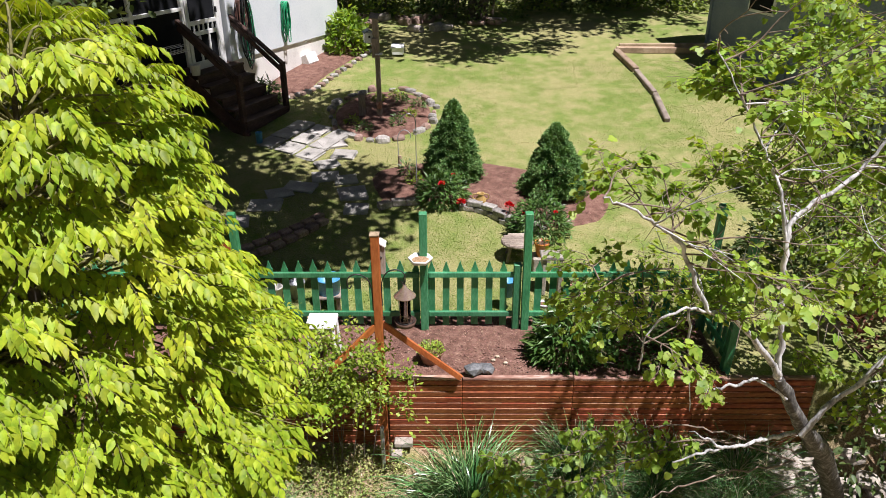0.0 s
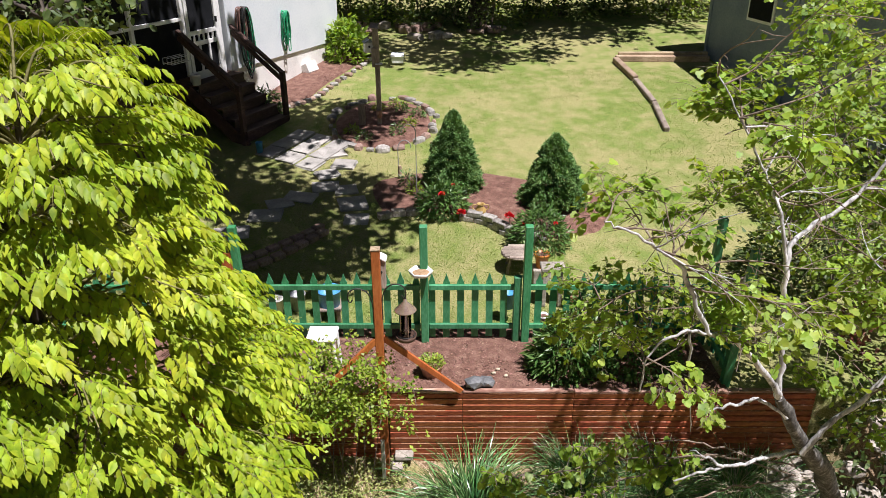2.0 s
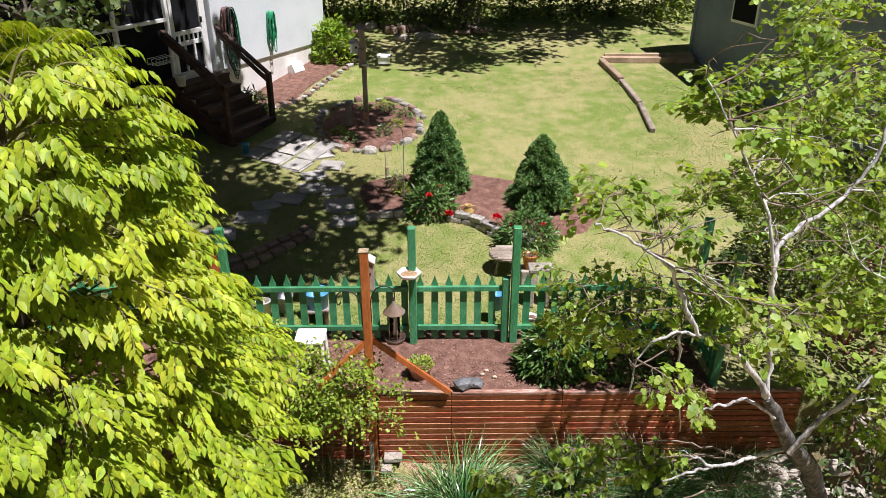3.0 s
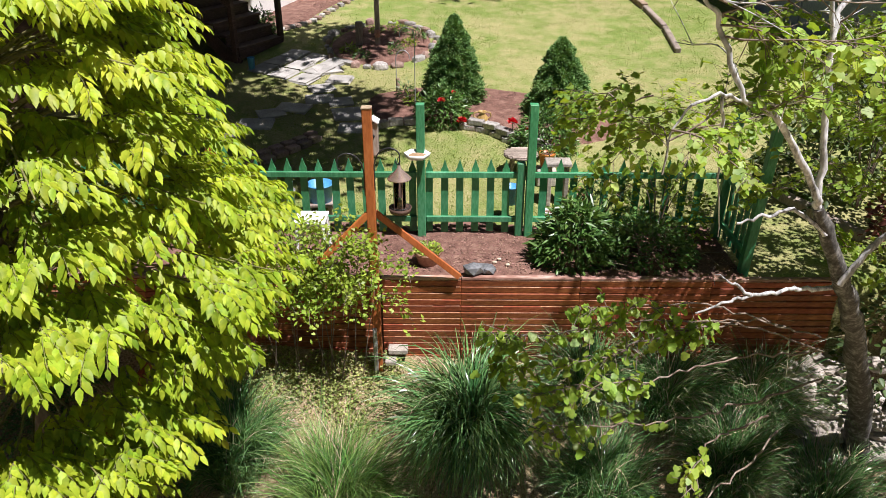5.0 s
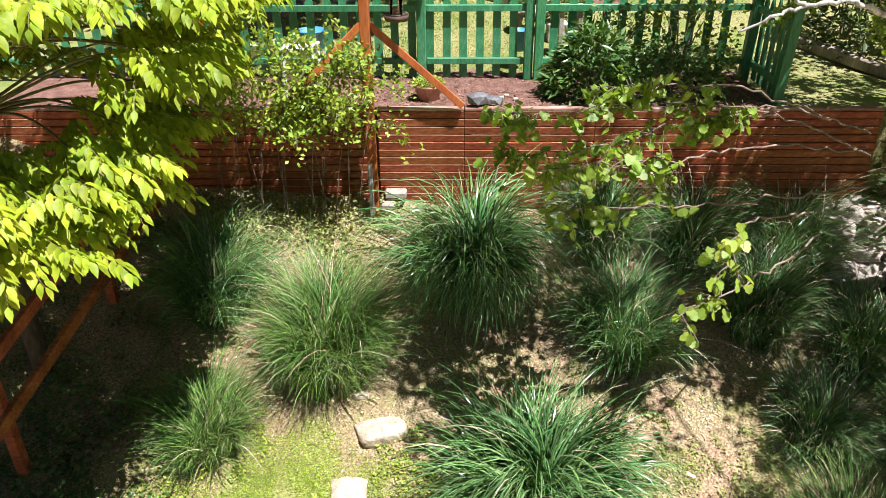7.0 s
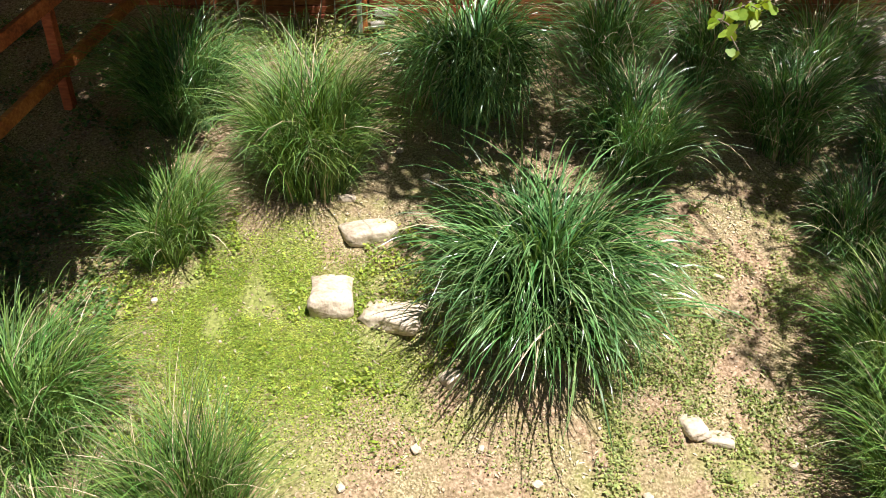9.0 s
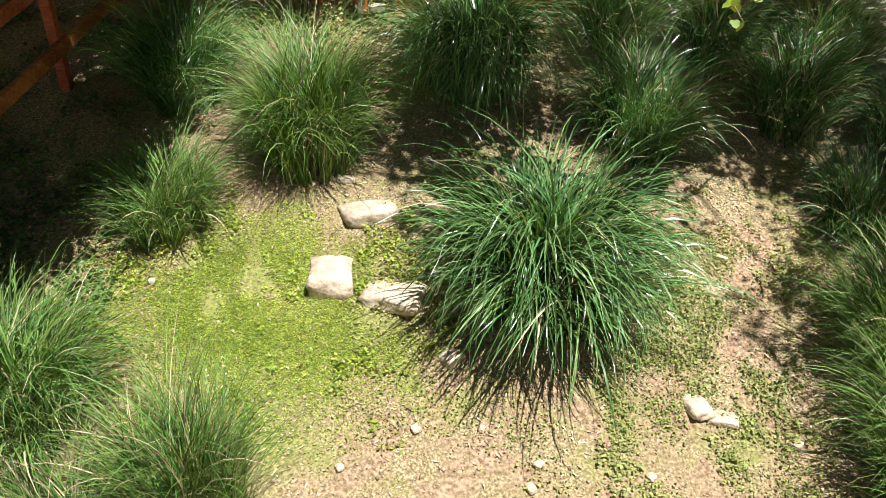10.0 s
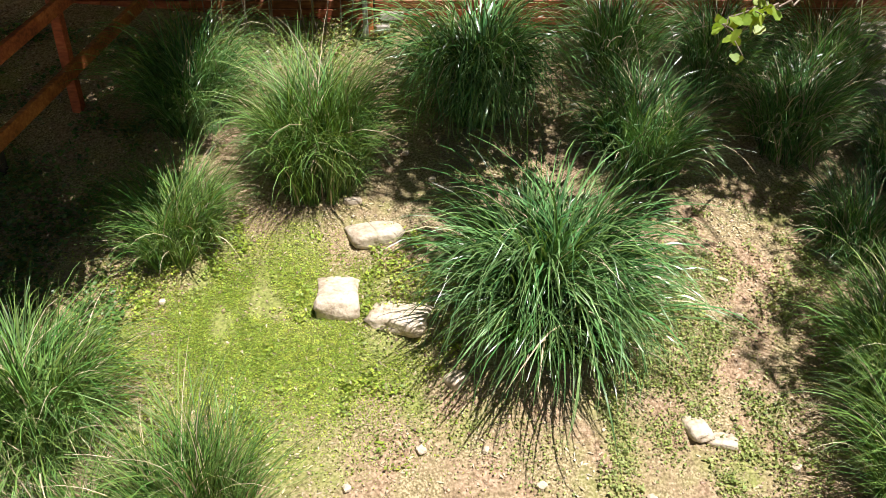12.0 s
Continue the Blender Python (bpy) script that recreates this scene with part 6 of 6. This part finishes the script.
# ---- climbing rose on the wall ----
def rose():
    rng = np.random.default_rng(77)
    r = thing("climbing_rose", "small-leaved light green climbing rose over the wall", "shrub")
    crown = Buf()

    def cane(ctrl, r0, n, first):
        pts = curve_pts(ctrl, 7)
        b = Buf()
        tube(b, pts, np.linspace(r0, 0.0022, len(pts)), 5, caps=False)
        part("cane", b, M_TWIG, r)
        if n:
            pos = pts[rng.integers(first, len(pts), n)] + rng.normal(0, 0.05, (n, 3))
            leaves(crown, pos, rng.normal(0, 1, (n, 3)) + [0, -0.2, -0.1], rng.uniform(0.032, 0.064, n), "small", rng, 0.5)
        return pts

    for k in range(17):
        x0 = rng.uniform(-2.05, -0.75)
        base = np.array([x0, 6.3 + rng.uniform(-0.1, 0.1), -0.98])
        top = np.array([x0 + rng.uniform(-0.25, 0.3), 6.35 + rng.uniform(-0.15, 0.15), rng.uniform(0.15, 0.85)])
        pts = cane([base, base * 0.5 + top * 0.5 + [0, -0.08, 0.05], top], 0.006, 24, 8)
        for e in range(5):
            s = pts[rng.integers(9, len(pts))]
            ln = rng.uniform(0.25, 0.55)
            d = np.array([rng.uniform(-0.6, 1.0), rng.uniform(-0.7, 0.3), rng.uniform(-0.1, 0.6)])
            d /= np.linalg.norm(d)
            tip = s + d * ln + [0, 0, -0.12]
            tip[0] = min(tip[0], -0.25)
            cane([s, s + d * ln * 0.55 + [0, 0, 0.05], tip], 0.004, 56, 3)
    part("foliage", crown, M_SLEAF, r)


rose()


# ---- stones of the lower slope ----
for k, (x, y, sx, sy, sz, rot) in enumerate([(-0.42, 4.5, 0.42, 0.26, 0.13, 20), (-0.62, 4.02, 0.31, 0.37, 0.2, 5), (-0.22, 3.92, 0.4, 0.32, 0.14, -20), (1.52, 3.36, 0.14, 0.26, 0.07, 15), (1.66, 3.28, 0.2, 0.12, 0.06, -10), (0.14, 3.55, 0.16, 0.12, 0.08, 40), (-0.6, 4.75, 0.14, 0.08, 0.05, 10)]):
    stone((x, y, ground_z(x, y) - sz * 0.1), (sx, sy, sz), M_PALE, 20 + k, "flat pale sandstone rock bedded in the slope", "sandstone_rock", "rocks on the slope", rot, 3, 0.78)
rngp = random.Random(12)
for k, (x, y) in enumerate([(-0.06, 3.12), (0.3, 3.14), (0.6, 2.97), (0.55, 2.85), (-0.45, 2.9), (1.9, 4.3), (1.95, 4.05), (-0.05, 4.98), (0.08, 4.9), (1.75, 5.05), (-1.7, 3.9), (1.2, 2.95), (2.05, 3.15), (-0.25, 5.2), (0.35, 4.75)]):
    stone((x, y, ground_z(x, y) + 0.012), (rngp.uniform(0.04, 0.09), rngp.uniform(0.035, 0.07), 0.035), M_PALE, 40 + k, "small pale stone lying on the soil", "pebble", "pebbles on the slope", rngp.uniform(0, 180))
for k in range(58):
    x, y = rngp.uniform(3.5, 4.7), rngp.uniform(5.85, 6.47)
    stone((x, y, ground_z(x, y) + 0.04 + 0.5 * smooth01(5.85, 6.5, y) * (0.4 + 0.6 * rngp.random())), (rngp.uniform(0.18, 0.42), rngp.uniform(0.14, 0.3), rngp.uniform(0.07, 0.16)), M_STONE, 60 + k % 9, "flat pale grey rock piled at the end of the wall", "piled_rock", "rock pile", rngp.uniform(0, 180))
for k in range(22):
    x, y = rngp.uniform(-2.4, 1.6), rngp.uniform(19.0, 20.2)
    stone((x, y, ground_z(x, y) + 0.06), (rngp.uniform(0.2, 0.5), rngp.uniform(0.15, 0.35), rngp.uniform(0.12, 0.28)), M_BRICK if k % 3 else M_STONE, 80 + k % 9, "reddish rough rock at the edge of the woods", "field_rock", "rocks by the woods", rngp.uniform(0, 180))


# ---- ground cover ----
def ground_cover():
    rng = np.random.default_rng(90)

    def scatter(name, label, category, mat, x, y, lift, rise, s0, s1, power, shape, tilt):
        n = len(x)
        b = Buf()
        ang = rng.uniform(0, 6.28, n)
        way = np.stack([np.cos(ang), np.sin(ang), rng.uniform(rise[0], rise[1], n)], 1)
        leaves(b, ground_many(x, y, rng.uniform(lift[0], lift[1], n)), way, s0 + (s1 - s0) * rng.uniform(0, 1, n) ** power, shape, rng, tilt)
        tagged(part(name, b, mat), label, category, kind="stuff")

    # clover and moss patch
    n = 95000
    x, y = rng.normal(-0.98, 0.5, n), rng.normal(3.78, 0.32, n)
    keep = (patchy(x, y, 0.7, 7) + 0.6 * patchy(x, y, 2.6, 2) + rng.uniform(-0.4, 0.4, n) > -0.45) & (x < 0.45) & (x > -2.4) & (y > 2.6)
    scatter("clover_patch", "bright yellow-green low clover and moss on the slope", "ground cover", M_CLOVER, x[keep], y[keep], (0.001, 0.012), (-0.1, 0.55), 0.006, 0.017, 1.3, "small", 0.6)
    # taller tufts of clover standing out of the mat, and of weeds round the grasses
    for name, label, category, mat, n, x0, x1, y0, y1, cut in (
        ("clover_tufts", "taller tufts of bright clover in the mat", "ground cover", M_CLOVER, 26000, -2.2, 0.2, 3.0, 4.6, 0.75),
        ("weed_tufts", "tufts of broader green weeds on the soil", "weeds", M_WEED, 22000, 0.9, 2.7, 2.7, 4.9, 0.65),
        ("weed_tufts", "tufts of green weeds between the grass clumps", "weeds", M_WEED, 20000, -2.6, 1.2, 4.4, 6.2, 0.95),
    ):
        x, y = rng.uniform(x0, x1, n), rng.uniform(y0, y1, n)
        keep = patchy(x, y, 1.1, 71) + patchy(x, y, 4.5, 72) + rng.uniform(-0.3, 0.3, n) > cut
        scatter(name, label, category, mat, x[keep], y[keep], (0.004, 0.035), (-0.1, 0.8), 0.012, 0.034, 1.2, "small", 0.55)
    # weeds in loose patches
    n = 150000
    x, y = rng.uniform(-3.9, 3.9, n), rng.uniform(2.4, 6.35, n)
    side = np.clip((abs(x - 0.1) - 0.9) / 1.4, 0, 1)
    keep = patchy(x, y, 0.5, 31) + 0.8 * patchy(x, y, 2.2, 12) + 0.75 * side + rng.uniform(-0.9, 0.9, n) > 0.85
    scatter("low_weeds", "low olive-green weeds growing over the soil", "weeds", M_WEED, x[keep], y[keep], (0.001, 0.022), (0.0, 0.6), 0.006, 0.025, 1.8, "small", 0.35)
    n = 60000
    x, y = rng.uniform(1.0, 2.7, n), rng.uniform(2.7, 4.5, n)
    keep = patchy(x, y, 0.8, 17) + 0.8 * patchy(x, y, 2.6, 19) + rng.uniform(-1.0, 1.0, n) > 0.4
    scatter("low_weeds", "low green weeds spreading over the soil by the grasses", "weeds", M_WEED, x[keep], y[keep], (0.001, 0.024), (0.0, 0.6), 0.006, 0.026, 1.8, "small", 0.35)
    n = 9000
    x, y = rng.uniform(-2.3, -0.4, n), rng.uniform(5.7, 6.55, n)
    keep = patchy(x, y, 1.2, 63) + rng.uniform(-0.6, 0.6, n) > 0.0
    scatter("wall_weeds", "light green weeds along the foot of the wall", "weeds", M_WEED, x[keep], y[keep], (0.004, 0.09), (-0.2, 0.9), 0.016, 0.045, 1.3, "small", 0.6)
    n = 30000
    x, y = rng.uniform(-4.2, -1.9, n), rng.uniform(2.6, 6.2, n)
    keep = patchy(x, y, 0.7, 57) + 0.8 * patchy(x, y, 2.4, 58) + rng.uniform(-0.5, 0.5, n) > -0.1
    scatter("shade_weeds", "dark green low weeds under the tree", "weeds", M_DLEAF, x[keep], y[keep], (0.004, 0.07), (-0.2, 0.9), 0.018, 0.05, 1.3, "small", 0.6)
    # straw, dead leaves and clods
    for name, label, category, mat, n, s0, s1, shape in (("dry_litter", "dry straw scattered over the slope", "straw", M_STRAW, 60000, 0.01, 0.055, "lance"), ("leaf_litter", "brown dead leaves scattered over the slope", "leaf litter", M_LITTER, 60000, 0.004, 0.026, "small")):
        x, y = rng.uniform(-4.4, 4.2, n), rng.uniform(2.3, 6.45, n)
        keep = patchy(x, y, 0.6, 41) + 0.7 * patchy(x, y, 2.5, 22) + rng.uniform(-1.2, 1.2, n) > -0.1
        scatter(name, label, category, mat, x[keep], y[keep], (0.0005, 0.004), (-0.04, 0.08), s0, s1, 2.5, shape, 0.18)
    n = 26000
    x, y = rng.uniform(-4.2, 4.2, n), rng.uniform(2.3, 6.45, n)
    tip = np.array([(1, 0, 0), (-1, 0, 0), (0, 1, 0), (0, -1, 0), (0, 0, 0.7), (0, 0, -0.7)], float)
    tri = np.array([(0, 2, 4), (2, 1, 4), (1, 3, 4), (3, 0, 4), (2, 0, 5), (1, 2, 5), (3, 1, 5), (0, 3, 5)])
    size = 0.003 + 0.014 * rng.uniform(0, 1, n) ** 6
    v = ground_many(x, y, size * 0.1)[:, None] + size[:, None, None] * (tip[None] * rng.uniform(0.6, 1.3, (n, 6, 1)) + rng.normal(0, 0.25, (n, 6, 3)))
    b = Buf()
    b.add(v.reshape(-1, 3), (tri[None] + (np.arange(n) * 6)[:, None, None]).reshape(-1, 3))
    tagged(part("soil_clods", b, M_CLOD), "small tan clods and grit on the bare soil", "gravel", kind="stuff")
    # turf: green blades in patches, straw-coloured ones between
    for name, label, mat, n, sign in (("lawn_grass", "short patchy yellow-green lawn grass", M_TURF, 190000, 1), ("dead_grass", "straw-coloured dead grass in the lawn", M_DEADTURF, 60000, -1)):
        y = 8.0 + 9.0 * rng.uniform(0, 1, n) ** 1.2
        x = rng.uniform(-1, 1, n) * (3.2 + 0.35 * (y - 8)) + 0.4
        keep = sign * (patchy(x, y, 0.25, 3) + 0.8 * patchy(x, y, 1.1, 9)) + rng.uniform(-0.5, 0.5, n) > (-0.1 if sign > 0 else 0.25)
        x, y = x[keep], y[keep]
        n = len(x)
        b = Buf()
        leaves(b, ground_many(x, y, np.full(n, -0.004)), rng.normal(0, 0.6, (n, 3)) * [1, 1, 0.2] + [0, 0, 0.45], rng.uniform(0.015, 0.038, n), "lance", rng, 0.9)
        tagged(part(name, b, mat), label, "lawn grass", kind="stuff")


ground_cover()
